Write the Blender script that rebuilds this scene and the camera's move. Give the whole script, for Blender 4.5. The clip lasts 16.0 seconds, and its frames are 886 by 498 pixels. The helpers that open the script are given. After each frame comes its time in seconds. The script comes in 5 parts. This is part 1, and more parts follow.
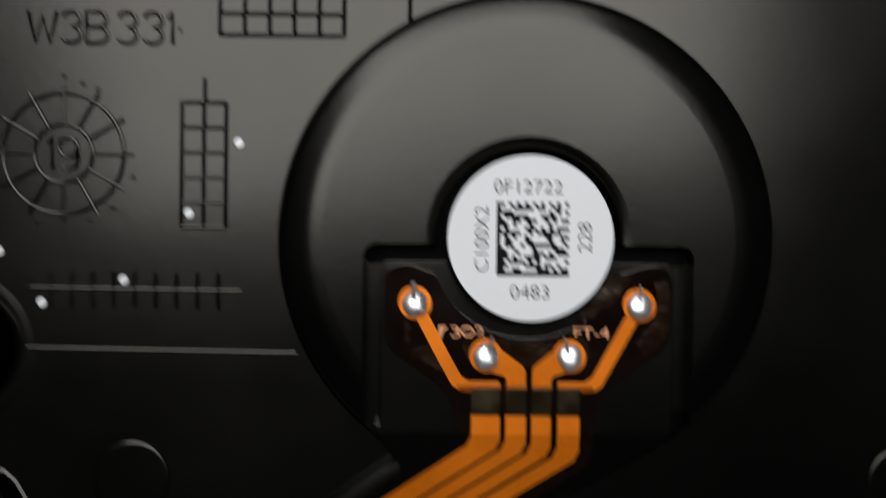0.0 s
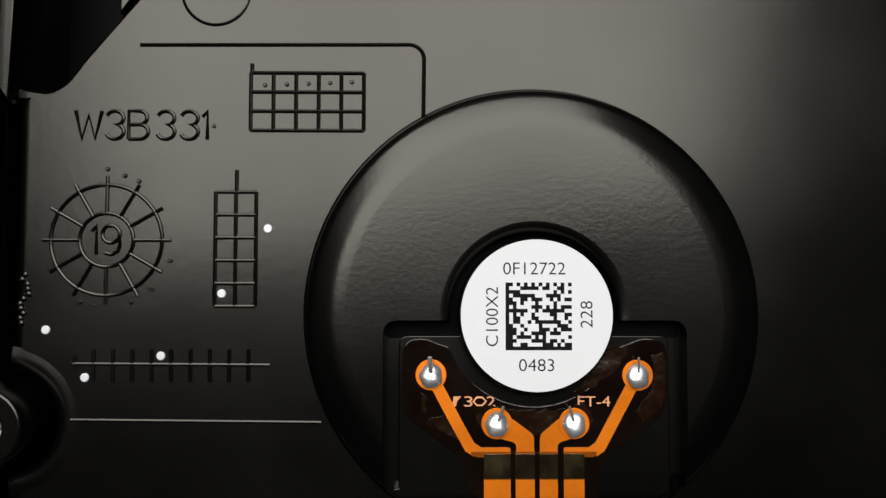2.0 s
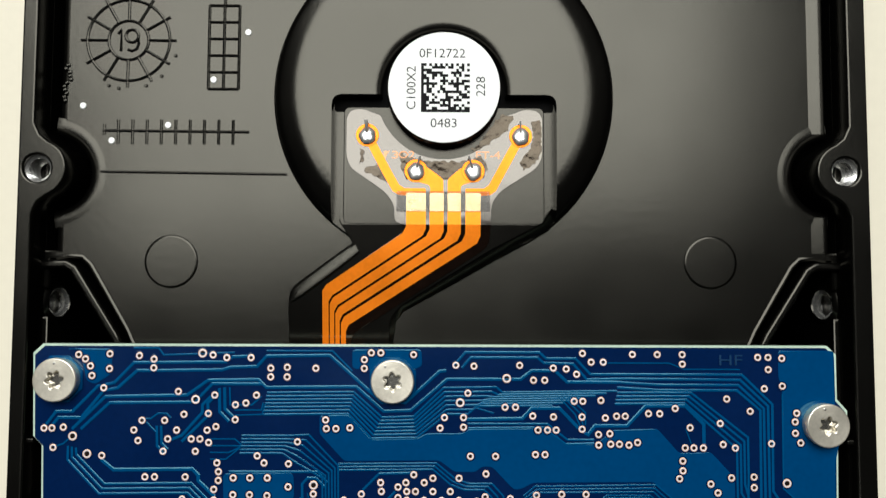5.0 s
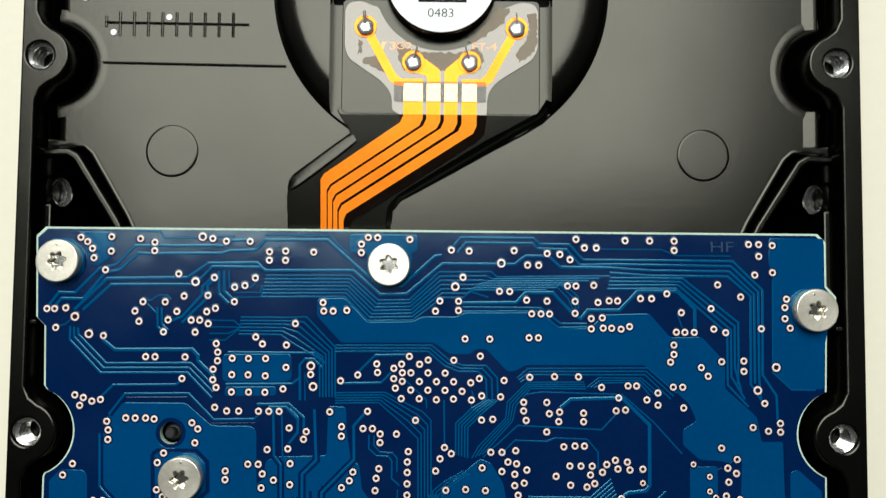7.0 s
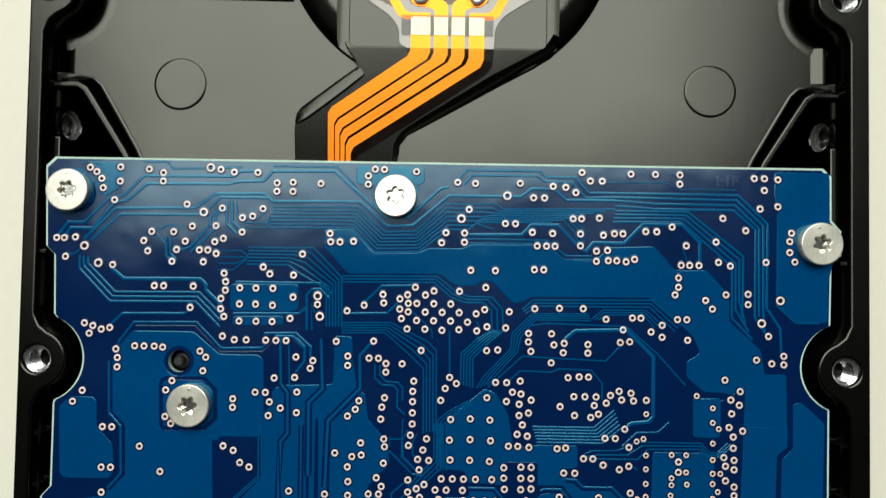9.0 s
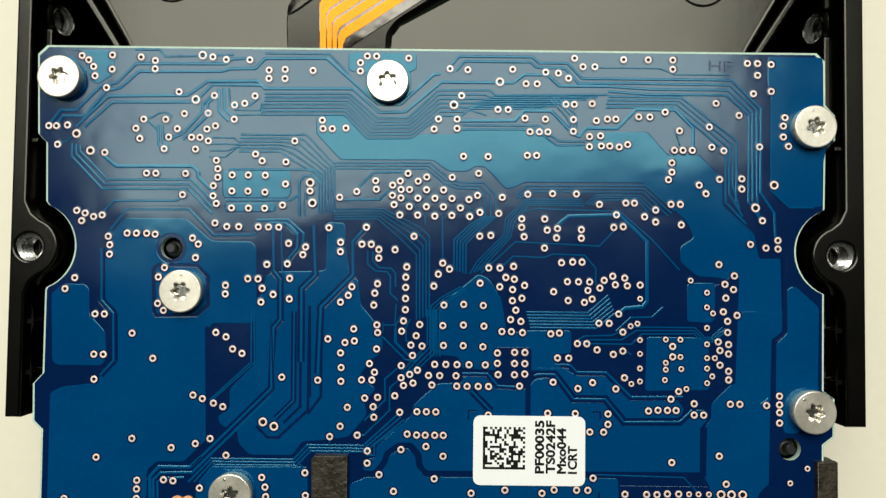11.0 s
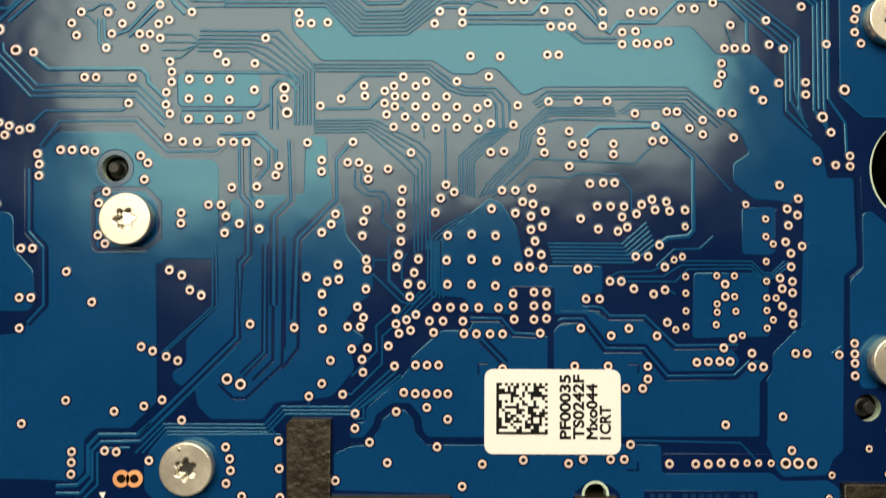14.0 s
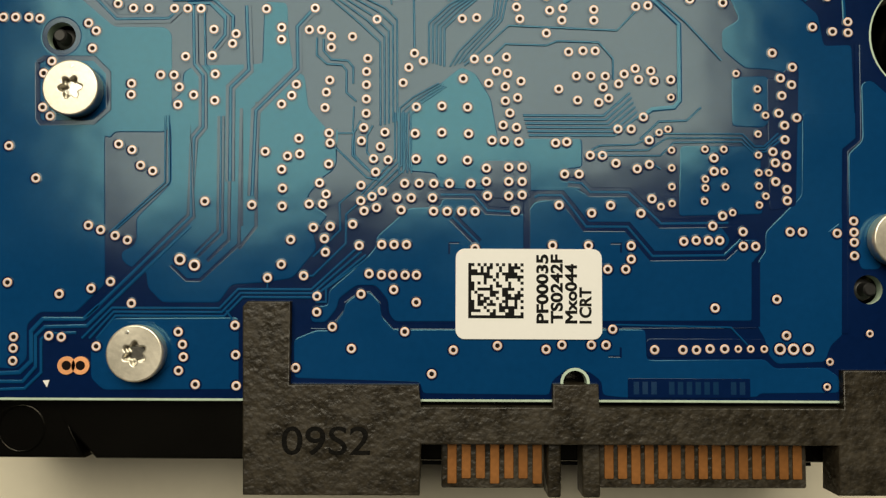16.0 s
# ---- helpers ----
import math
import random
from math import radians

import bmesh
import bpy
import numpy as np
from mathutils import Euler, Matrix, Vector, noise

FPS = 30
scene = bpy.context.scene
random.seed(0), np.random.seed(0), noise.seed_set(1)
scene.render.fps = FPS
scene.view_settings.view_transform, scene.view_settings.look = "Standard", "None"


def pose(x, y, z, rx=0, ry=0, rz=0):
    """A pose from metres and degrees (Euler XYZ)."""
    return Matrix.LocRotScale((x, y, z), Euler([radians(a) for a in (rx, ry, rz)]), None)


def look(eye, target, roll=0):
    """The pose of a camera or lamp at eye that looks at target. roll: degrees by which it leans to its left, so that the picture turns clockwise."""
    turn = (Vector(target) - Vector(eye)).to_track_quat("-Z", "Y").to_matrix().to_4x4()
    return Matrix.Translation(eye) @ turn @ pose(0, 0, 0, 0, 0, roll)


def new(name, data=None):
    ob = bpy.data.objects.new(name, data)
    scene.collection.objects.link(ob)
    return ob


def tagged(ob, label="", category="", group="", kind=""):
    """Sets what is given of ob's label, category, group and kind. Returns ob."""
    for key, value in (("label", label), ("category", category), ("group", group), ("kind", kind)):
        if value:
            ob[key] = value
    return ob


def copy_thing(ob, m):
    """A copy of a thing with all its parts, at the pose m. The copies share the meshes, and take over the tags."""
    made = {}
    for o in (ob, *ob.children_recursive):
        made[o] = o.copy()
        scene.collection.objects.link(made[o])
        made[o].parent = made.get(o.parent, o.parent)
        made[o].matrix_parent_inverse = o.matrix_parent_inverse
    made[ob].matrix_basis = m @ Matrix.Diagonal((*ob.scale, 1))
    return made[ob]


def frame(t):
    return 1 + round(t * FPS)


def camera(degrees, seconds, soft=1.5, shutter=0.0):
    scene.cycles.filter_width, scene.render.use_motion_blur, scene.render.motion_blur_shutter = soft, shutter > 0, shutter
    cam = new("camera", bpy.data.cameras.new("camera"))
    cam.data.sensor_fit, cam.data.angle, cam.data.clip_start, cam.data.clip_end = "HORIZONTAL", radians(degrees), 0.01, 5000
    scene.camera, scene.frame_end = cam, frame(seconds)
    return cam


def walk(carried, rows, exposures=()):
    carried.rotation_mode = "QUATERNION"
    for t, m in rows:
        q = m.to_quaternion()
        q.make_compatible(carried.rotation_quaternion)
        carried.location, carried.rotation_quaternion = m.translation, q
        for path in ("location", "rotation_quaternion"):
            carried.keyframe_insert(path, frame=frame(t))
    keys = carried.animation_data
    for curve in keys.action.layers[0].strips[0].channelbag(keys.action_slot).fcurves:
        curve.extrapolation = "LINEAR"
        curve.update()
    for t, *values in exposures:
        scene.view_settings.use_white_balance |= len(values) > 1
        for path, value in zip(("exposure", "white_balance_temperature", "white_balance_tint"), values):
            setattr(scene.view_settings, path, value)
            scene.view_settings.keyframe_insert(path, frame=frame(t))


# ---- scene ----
cam = camera(60, 16.0, soft=1.3, shutter=0.5)
PATH = [
    (0.0, pose(-0.00732, 0.09508, 0.08723, -0.479, -0.456, 0.651)),
    (0.5, pose(-0.01392, 0.10309, 0.08931, 1.463, -0.886, 0.513)),
    (1.0, pose(-0.01082, 0.10197, 0.09009, 1.885, -0.241, 0.125)),
    (1.5, pose(-0.01011, 0.10066, 0.09278, 1.913, -0.585, 0.060)),
    (2.0, pose(-0.00891, 0.09857, 0.09296, 2.305, -0.769, 0.069)),
    (2.5, pose(-0.00827, 0.09655, 0.09777, 2.010, -1.125, -0.017)),
    (3.0, pose(-0.00762, 0.08883, 0.10288, 1.591, -1.905, 0.166)),
    (3.5, pose(-0.00466, 0.08328, 0.11008, 2.636, -1.321, -0.153)),
    (4.0, pose(-0.00203, 0.07980, 0.11335, 2.335, -0.480, 0.012)),
    (4.2, pose(-0.00161, 0.07789, 0.11443, 2.565, -0.475, 0.173)),
    (6.3, pose(0.00005, 0.06138, 0.11688, 3.779, -0.304, 0.249)),
    (6.5, pose(-0.00013, 0.05988, 0.11791, 3.802, -0.347, 0.328)),
    (7.0, pose(0.00021, 0.05838, 0.11640, 2.947, -0.284, 0.536)),
    (7.5, pose(0.00014, 0.05797, 0.11559, 1.434, -0.240, 0.471)),
    (8.0, pose(0.00166, 0.05448, 0.11655, 2.170, 0.095, 0.482)),
    (8.5, pose(0.00235, 0.05404, 0.11692, 2.085, 0.166, 0.501)),
    (9.0, pose(0.00014, 0.05180, 0.11663, 2.014, 0.070, 0.926)),
    (9.5, pose(-0.00029, 0.04822, 0.11805, 2.625, 0.054, 0.711)),
    (10.0, pose(0.00051, 0.04534, 0.11846, 1.995, 0.144, 0.567)),
    (10.2, pose(0.00074, 0.04357, 0.11794, 2.137, 0.239, 0.684)),
    (12.3, pose(0.00242, 0.03565, 0.11330, 2.054, 0.071, 0.426)),
    (12.5, pose(0.00269, 0.03571, 0.11249, 2.041, 0.093, 0.373)),
    (13.0, pose(0.00336, 0.03514, 0.10865, 2.369, -0.049, 0.418)),
    (13.5, pose(0.00137, 0.03513, 0.10418, 2.745, -0.723, 0.383)),
    (14.0, pose(0.00010, 0.03018, 0.09968, 2.742, -0.523, 0.359)),
    (14.5, pose(0.00133, 0.02739, 0.10102, 2.539, -0.370, 0.203)),
    (15.0, pose(0.00181, 0.02260, 0.09994, 3.147, -0.337, 0.100)),
    (15.5, pose(0.00326, 0.01877, 0.09593, 3.199, -0.244, 0.204)),
    (16.0, pose(0.00343, 0.01860, 0.09422, 3.060, -0.198, 0.256)),
]
walk(cam, PATH, exposures=[
    (0.0, -0.63, 5800, 13), (0.5, -0.08, 5800, 12), (1.0, -0.06, 5800, 12), (2.0, -0.23, 5950, 13), (3.0, -0.33, 6050, 16), (4.0, -0.16, 6050, 12), (6.5, 0.12, 6000, 5), (9.0, 0.01, 5900, 2),
    (10.0, 0.06, 6100, 3), (12.5, 0.06, 6500, 4), (13.2, 0.06, 6800, 5), (14.0, 0.10, 7800, 9), (15.0, -0.04, 8300, 9), (15.5, -0.22, 7900, 7), (16.0, -0.32, 7650, 6)])

# ---- light: a dim room with one large bright ceiling light beyond the top end of the drive ----
world = bpy.data.worlds.new("room")
scene.world = world
world.use_nodes = True
world.node_tree.nodes["Background"].inputs[0].default_value = (1.0, 0.93, 0.82, 1)
world.node_tree.nodes["Background"].inputs[1].default_value = 0.004


def area_lamp(name, eye, target, sx, sy, watts, colour):
    lamp = bpy.data.lights.new(name, "AREA")
    lamp.shape, lamp.size, lamp.size_y, lamp.energy, lamp.color = "RECTANGLE", sx, sy, watts, colour
    ob = new(name, lamp)
    ob.matrix_world = look(eye, target)
    return ob


area_lamp("ceiling_light", (-0.09, 0.67, 1.12), (-0.02, 0.10, 0.0), 1.14, 1.06, 25, (1.0, 0.96, 0.875))

# ---- materials ----
def nodes_of(name):
    m = bpy.data.materials.new(name)
    m.use_nodes = True
    return m, m.node_tree, m.node_tree.nodes["Principled BSDF"]


def surface(name, colour, rough=0.5, metal=0.0, grain=900.0, blotch=60.0, vary=0.12, rough_vary=0.08, bump=0.0, bump_scale=1500.0,
            coat=0.0, per_object=0.0, spec=0.5, bump_depth=0.00005, tint=(1, 1, 1)):
    """Colour with fine grain and broad blotches, uneven gloss and fine relief."""
    m, tree, b = nodes_of(name)
    N, L = tree.nodes.new, tree.links.new
    place = N("ShaderNodeTexCoord")
    fine, broad = N("ShaderNodeTexNoise"), N("ShaderNodeTexNoise")
    fine.inputs["Scale"].default_value, broad.inputs["Scale"].default_value = grain, blotch
    fine.inputs["Detail"].default_value, broad.inputs["Detail"].default_value = 3, 4
    both = N("ShaderNodeMix")
    both.data_type = "FLOAT"
    both.inputs[0].default_value = 0.5
    for n in (fine, broad):
        L(place.outputs["Object"], n.inputs["Vector"])
    L(fine.outputs["Fac"], both.inputs[2])
    L(broad.outputs["Fac"], both.inputs[3])
    value = N("ShaderNodeMapRange")
    value.inputs[1].default_value, value.inputs[2].default_value = 0.3, 0.7
    value.inputs[3].default_value, value.inputs[4].default_value = 1 - vary, 1 + vary
    L(both.outputs[0], value.inputs[0])
    hue = N("ShaderNodeHueSaturation")
    hue.inputs["Color"].default_value = (*colour, 1)
    last = value.outputs[0]
    if per_object:
        info, mul, spread = N("ShaderNodeObjectInfo"), N("ShaderNodeMath"), N("ShaderNodeMapRange")
        spread.inputs[3].default_value, spread.inputs[4].default_value = 1 - per_object, 1 + per_object
        mul.operation = "MULTIPLY"
        L(info.outputs["Random"], spread.inputs[0])
        L(spread.outputs[0], mul.inputs[0])
        L(last, mul.inputs[1])
        last = mul.outputs[0]
    L(last, hue.inputs["Value"])
    L(hue.outputs[0], b.inputs["Base Color"])
    gloss = N("ShaderNodeMapRange")
    gloss.inputs[1].default_value, gloss.inputs[2].default_value = 0.3, 0.7
    gloss.inputs[3].default_value, gloss.inputs[4].default_value = max(0.02, rough - rough_vary), rough + rough_vary
    L(broad.outputs["Fac"], gloss.inputs[0])
    L(gloss.outputs[0], b.inputs["Roughness"])
    b.inputs["Metallic"].default_value = metal
    b.inputs["Coat Weight"].default_value = coat
    b.inputs["Coat Roughness"].default_value = 0.08
    b.inputs["Specular IOR Level"].default_value = spec
    b.inputs["Specular Tint"].default_value = (*tint, 1)
    if bump:
        relief, hills = N("ShaderNodeBump"), N("ShaderNodeTexNoise")
        hills.inputs["Scale"].default_value, hills.inputs["Detail"].default_value = bump_scale, 2
        L(place.outputs["Object"], hills.inputs["Vector"])
        L(hills.outputs["Fac"], relief.inputs["Height"])
        relief.inputs["Strength"].default_value, relief.inputs["Distance"].default_value = bump, bump_depth
        L(relief.outputs[0], b.inputs["Normal"])
    return m


PAINT = surface("black_satin_paint", (0.0013, 0.0012, 0.0011), 0.225, 0, 1200, 70, 0.15, 0.03, 0.14, 1100, bump_depth=0.00005, spec=0.50, tint=(1.0, 0.955, 0.82))
PEEL = surface("black_orange_peel_paint", (0.0013, 0.0012, 0.0011), 0.225, 0, 1200, 70, 0.15, 0.03, 0.24, 2300, bump_depth=0.00004, spec=0.50, tint=(1.0, 0.955, 0.82))
# CAVITY: rough black casting, its gloss cut to put the recesses' shade into it.
CAVITY = surface("shaded_black_casting", (0.0016, 0.0014, 0.0013), 0.6, 0, 1200, 90, 0.3, 0.1, 0.3, 1500, spec=0.06)
TABLE = surface("warm_white_tabletop", (0.80, 0.745, 0.60), 0.55, 0, 600, 12, 0.03, 0.06, 0.1, 900)
MASK = surface("dark_blue_solder_mask", (0.0012, 0.0115, 0.060), 0.145, 0, 1500, 90, 0.12, 0.035, 0.8, 140, bump_depth=0.0001, spec=0.66, tint=(0.62, 0.84, 0.92))
COPPER_MASK = surface("blue_mask_over_copper", (0.0003, 0.0465, 0.152), 0.145, 0, 1500, 90, 0.10, 0.035, 0.8, 140, bump_depth=0.0001, spec=0.66, tint=(0.36, 0.86, 0.90))
LAMINATE = surface("pale_green_laminate", (0.50, 0.64, 0.52), 0.55, 0, 2500, 200, 0.2)
RING = surface("tinned_copper_ring", (0.84, 0.78, 0.84), 0.42, 0.2, 3000, 120, 0.15, 0.1, per_object=0.10)
# Orange rim colour puts the lens's colour fringe onto the ring pads' edges.
RIM_FRINGE = surface("pale_orange_fringe", (0.92, 0.58, 0.38), 0.42, 0.15, 3000, 300, 0.2)
# Flat near-black discs stand for the shade inside the drilled holes.
HOLE_DARK = surface("dark_hole_disc", (0.006, 0.003, 0.003), 0.6, spec=0.12)
BARE = surface("bare_copper", (0.92, 0.42, 0.19), 0.42, 0.15, 3000, 300, 0.2)
FLEX = surface("orange_flex_copper", (1.0, 0.245, 0.001), 0.38, 0.58, 1800, 160, 0.10, 0.06, 0.15, 500, coat=0.04, spec=0.4)
FILM = surface("dark_brown_flex_film", (0.006, 0.003, 0.002), 0.095, 0, 900, 160, 0.4, 0.04, 0.30, 240, bump_depth=0.0002, spec=0.78, tint=(1.0, 0.93, 0.84))
FILM.node_tree.nodes["Principled BSDF"].inputs["IOR"].default_value = 1.68
GLUE = surface("brown_glue", (0.012, 0.005, 0.002), 0.17, 0, 900, 300, 0.6, 0.08, 0.65, 650, bump_depth=0.0002, spec=0.6, tint=(1.0, 0.85, 0.66))
SOLDER = surface("shiny_solder", (0.92, 0.92, 0.90), 0.30, 0.85, 2500, 400, 0.1, 0.05)
STEEL = surface("nickel_plated_steel", (0.76, 0.71, 0.60), 0.36, 0.75, 3000, 260, 0.12, 0.08, 0.2, 2500)
RECESS = surface("worn_steel_recess", (0.62, 0.60, 0.55), 0.20, 0.95, 3000, 600, 0.3, 0.1)
ALUMINIUM = surface("bare_machined_aluminium", (0.80, 0.79, 0.76), 0.24, 0.9, 3000, 300, 0.15, 0.08)
PAPER = surface("white_label_paper", (0.88, 0.88, 0.86), 0.5, 0, 2500, 150, 0.02)
INK = surface("black_print", (0.008, 0.008, 0.008), 0.6, 0, 3000, 300, 0.2, spec=0.08)
PLASTIC = surface("mottled_dark_brown_plastic", (0.026, 0.021, 0.0135), 0.42, 0, 2600, 380, 0.85, 0.16, 1.0, 1500, bump_depth=0.00013, spec=0.38)
PIN = surface("coppery_contact", (0.36, 0.145, 0.042), 0.42, 0.6, 2500, 260, 0.2, per_object=0.12)
RUBBER = surface("black_rubber", (0.012, 0.012, 0.012), 0.45, 0, 1500, 200, 0.2)
TRACE = surface("blue_mask_over_trace", (0.0006, 0.063, 0.182), 0.18, 0, 1500, 90, 0.10, 0.05, spec=0.66, tint=(0.40, 0.87, 0.90))
FAINT = surface("faint_blue_legend", (0.003, 0.030, 0.090), 0.25, 0, 2500, 200, 0.1)
FLAKE = surface("white_flake", (0.86, 0.86, 0.84), 0.4, 0.2, 2500, 500, 0.1)

STAMP = surface("dark_stamped_plastic", (0.003, 0.0026, 0.002), 0.6, 0, 2500, 900, 0.8, 0.1, 0.5, 2000, bump_depth=0.0001, spec=0.1)
TIN = surface("bare_tinned_contact", (0.92, 0.72, 0.38), 0.18, 1.0, 2500, 500, 0.15, 0.05, 0.2, 450, bump_depth=0.00008)
TAPE = surface("clear_brown_tape", (0.008, 0.005, 0.002), 0.16, 0, 2500, 400, 0.15, 0.04, 0.2, 500)
TAPE.node_tree.nodes["Principled BSDF"].inputs["Alpha"].default_value = 0.25


# ---- shapes; all plans are in millimetres, drive's connector end at y = 0 ----
MM = 0.001


def circle(cx, cy, r, n=40, a0=0.0, a1=360.0):
    full = a1 - a0 >= 360
    return [(cx + r * math.cos(radians(a0 + (a1 - a0) * i / (n if full else n - 1))),
             cy + r * math.sin(radians(a0 + (a1 - a0) * i / (n if full else n - 1)))) for i in range(n)]


def box(x0, y0, x1, y1, r=0.0):
    if not r:
        return [(x0, y0), (x1, y0), (x1, y1), (x0, y1)]
    return (circle(x1 - r, y0 + r, r, 6, 270, 359.9) + circle(x1 - r, y1 - r, r, 6, 0, 90)
            + circle(x0 + r, y1 - r, r, 6, 90, 180) + circle(x0 + r, y0 + r, r, 6, 180, 270))


def rounded(points, r, n=5):
    """The closed outline with its corners rounded."""
    out = []
    for i, p in enumerate(points):
        a, b, c = Vector(points[i - 1]), Vector(p), Vector(points[(i + 1) % len(points)])
        d = min(r, (a - b).length * 0.45, (c - b).length * 0.45)
        s, e = b + (a - b).normalized() * d, b + (c - b).normalized() * d
        for k in range(n):
            t = k / (n - 1)
            q = s * (1 - t) ** 2 + b * 2 * t * (1 - t) + e * t * t
            out.append((q.x, q.y))
    return out


def from_curve(data):
    ob = bpy.data.objects.new("shape", data)
    me = bpy.data.meshes.new_from_object(ob)
    bpy.data.objects.remove(ob)
    bpy.data.curves.remove(data)
    return me


def fill(loops, z0, z1, bevel=0.0):
    """A plate between two heights: the first loop is its outline, the others holes, with rounded edges."""
    data = bpy.data.curves.new("plate", "CURVE")
    data.dimensions, data.fill_mode = "2D", "BOTH"
    for loop in loops:
        s = data.splines.new("POLY")
        s.points.add(len(loop) - 1)
        for p, (x, y) in zip(s.points, loop):
            p.co = (x, y, 0, 1)
        s.use_cyclic_u = True
    data.extrude = max(0.0, (z1 - z0) / 2 - bevel)
    data.bevel_depth, data.bevel_resolution, data.offset = bevel, 2, -bevel
    me = from_curve(data)
    me.transform(Matrix.Translation((0, 0, (z0 + z1) / 2)))
    return me


def rod(lines, r, flat=1.0, closed=False, z=0.0):
    """Round ridges along lines; flat squeezes their height."""
    data = bpy.data.curves.new("ridge", "CURVE")
    data.dimensions = "3D"
    for line in lines:
        s = data.splines.new("POLY")
        s.points.add(len(line) - 1)
        for p, q in zip(s.points, line):
            p.co = (q[0], q[1], q[2] if len(q) > 2 else 0, 1)
        s.use_cyclic_u = closed
    data.bevel_depth, data.bevel_resolution, data.use_fill_caps = r, 2, True
    me = from_curve(data)
    me.transform(Matrix.Translation((0, 0, z)) @ Matrix.Diagonal((1, 1, flat, 1)))
    return me


def revolve(profile, cx=0.0, cy=0.0, n=48):
    """A turned shape from (radius, height) pairs."""
    verts = [(cx + r * math.cos(2 * math.pi * i / n), cy + r * math.sin(2 * math.pi * i / n), z) for r, z in profile for i in range(n)]
    faces = [(k * n + i, k * n + (i + 1) % n, (k + 1) * n + (i + 1) % n, (k + 1) * n + i) for k in range(len(profile) - 1) for i in range(n)]
    me = bpy.data.meshes.new("turned")
    me.from_pydata(verts, [], faces)
    return me


def solid(profile, cx=0.0, cy=0.0, n=48):
    return revolve([(0.001, profile[0][1])] + profile + [(0.001, profile[-1][1])], cx, cy, n)


def skin(sections):
    """A surface through a row of lines of equal length."""
    n = len(sections[0])
    me = bpy.data.meshes.new("skin")
    faces = [(k * n + i, k * n + i + 1, (k + 1) * n + i + 1, (k + 1) * n + i) for k in range(len(sections) - 1) for i in range(n - 1)]
    me.from_pydata([p for s in sections for p in s], [], faces)
    return me


def shifted(points, d):
    """The line moved sideways by d, to the right of its way."""
    out = []
    for i, p in enumerate(points):
        b = Vector(p)
        dirs = []
        if i:
            dirs.append((b - Vector(points[i - 1])).normalized())
        if i < len(points) - 1:
            dirs.append((Vector(points[i + 1]) - b).normalized())
        normals = [Vector((v.y, -v.x)) for v in dirs]
        m = sum(normals, Vector((0, 0)))
        m = m.normalized() if m.length > 1e-6 else normals[0]
        out.append(b + m * (d / max(0.6, m.dot(normals[0]))))
    return [(v.x, v.y) for v in out]


def thick_line(points, w):
    """The outline of a line of the given width, with mitred corners."""
    return shifted(points, -w / 2) + list(reversed(shifted(points, w / 2)))


def lettering(text, x, y, size, depth=0.03, z=0.0, turn=0.0, width=None, bevel=0.0, spacing=1.0, thin=0.0):
    """Letters with their lower left corner at x, y and capitals of the given size."""
    data = bpy.data.curves.new("letters", "FONT")
    data.body, data.size, data.extrude, data.bevel_depth, data.resolution_u = text, size / 0.69, depth, bevel, 4
    data.space_character, data.offset = spacing, -thin
    me = from_curve(data)
    if width and len(me.vertices):
        xs = [v.co.x for v in me.vertices]
        me.transform(Matrix.Translation((-min(xs), 0, 0)))
        me.transform(Matrix.Diagonal((width / (max(xs) - min(xs)), 1, 1, 1)))
    me.transform(pose(x, y, z, 0, 0, turn))
    return me


def joined(meshes):
    bm = bmesh.new()
    for me in meshes:
        bm.from_mesh(me)
        bpy.data.meshes.remove(me)
    me = bpy.data.meshes.new("joined")
    bm.to_mesh(me)
    bm.free()
    return me


def finish(me, smooth=40):
    """Millimetres to metres, outward faces, smooth but for sharp edges and the borders of level faces."""
    me.transform(Matrix.Diagonal((MM, MM, MM, 1)))
    bm = bmesh.new()
    bm.from_mesh(me)
    bmesh.ops.remove_doubles(bm, verts=bm.verts, dist=2e-7)
    bmesh.ops.recalc_face_normals(bm, faces=bm.faces)
    bm.normal_update()
    for f in bm.faces:
        f.smooth = smooth > 0
    for e in bm.edges:
        if len(e.link_faces) == 2:
            level = [abs(f.normal.z) > 0.9999 for f in e.link_faces]
            e.smooth = e.calc_face_angle(0) < radians(smooth) and level[0] == level[1]
    bm.to_mesh(me)
    bm.free()
    return me


def part(name, me, material, parent=None, label="", smooth=40):
    me.name = name
    finish(me, smooth)
    me.materials.clear()
    me.materials.append(material)
    ob = new(name, me)
    ob.parent = parent
    if label:
        tagged(ob, label)
    return ob


def thing(name, label, category, group="", kind=""):
    return tagged(new(name), label, category, group, kind)


# ---- the table ----
tagged(part("table_top", fill([box(-900, -900, 900, 900)], -30, 0, 2), TABLE), "plain warm white tabletop under the hard drive", "table", kind="structure")

# ---- the drive's casting ----
FLOOR, RIM, XL, XR = 22.6, 26.1, -49.85, 50.4
drive = thing("hard_drive", "black painted hard disk drive lying upside down on the table", "hard drive")
HOLES = [(-47.62, 41.28), (-47.62, 85.73), (47.62, 41.28), (47.62, 85.73)]


def mirrored(points):
    return [(-x, y) for x, y in reversed(points)]


POCKET_EDGE = [(-46.6, 75.3), (-45.2, 75.6), (-43.5, 75.5), (-42.5, 74.6), (-40.3, 70.9), (-37.9, 66.8), (-36.6, 64.0)]
POCKET_RIDGE = [(-48.3, 74.55), (-45.2, 74.6), (-44.2, 74.0), (-41.9, 70.4), (-39.2, 66.2), (-38.0, 63.8)]
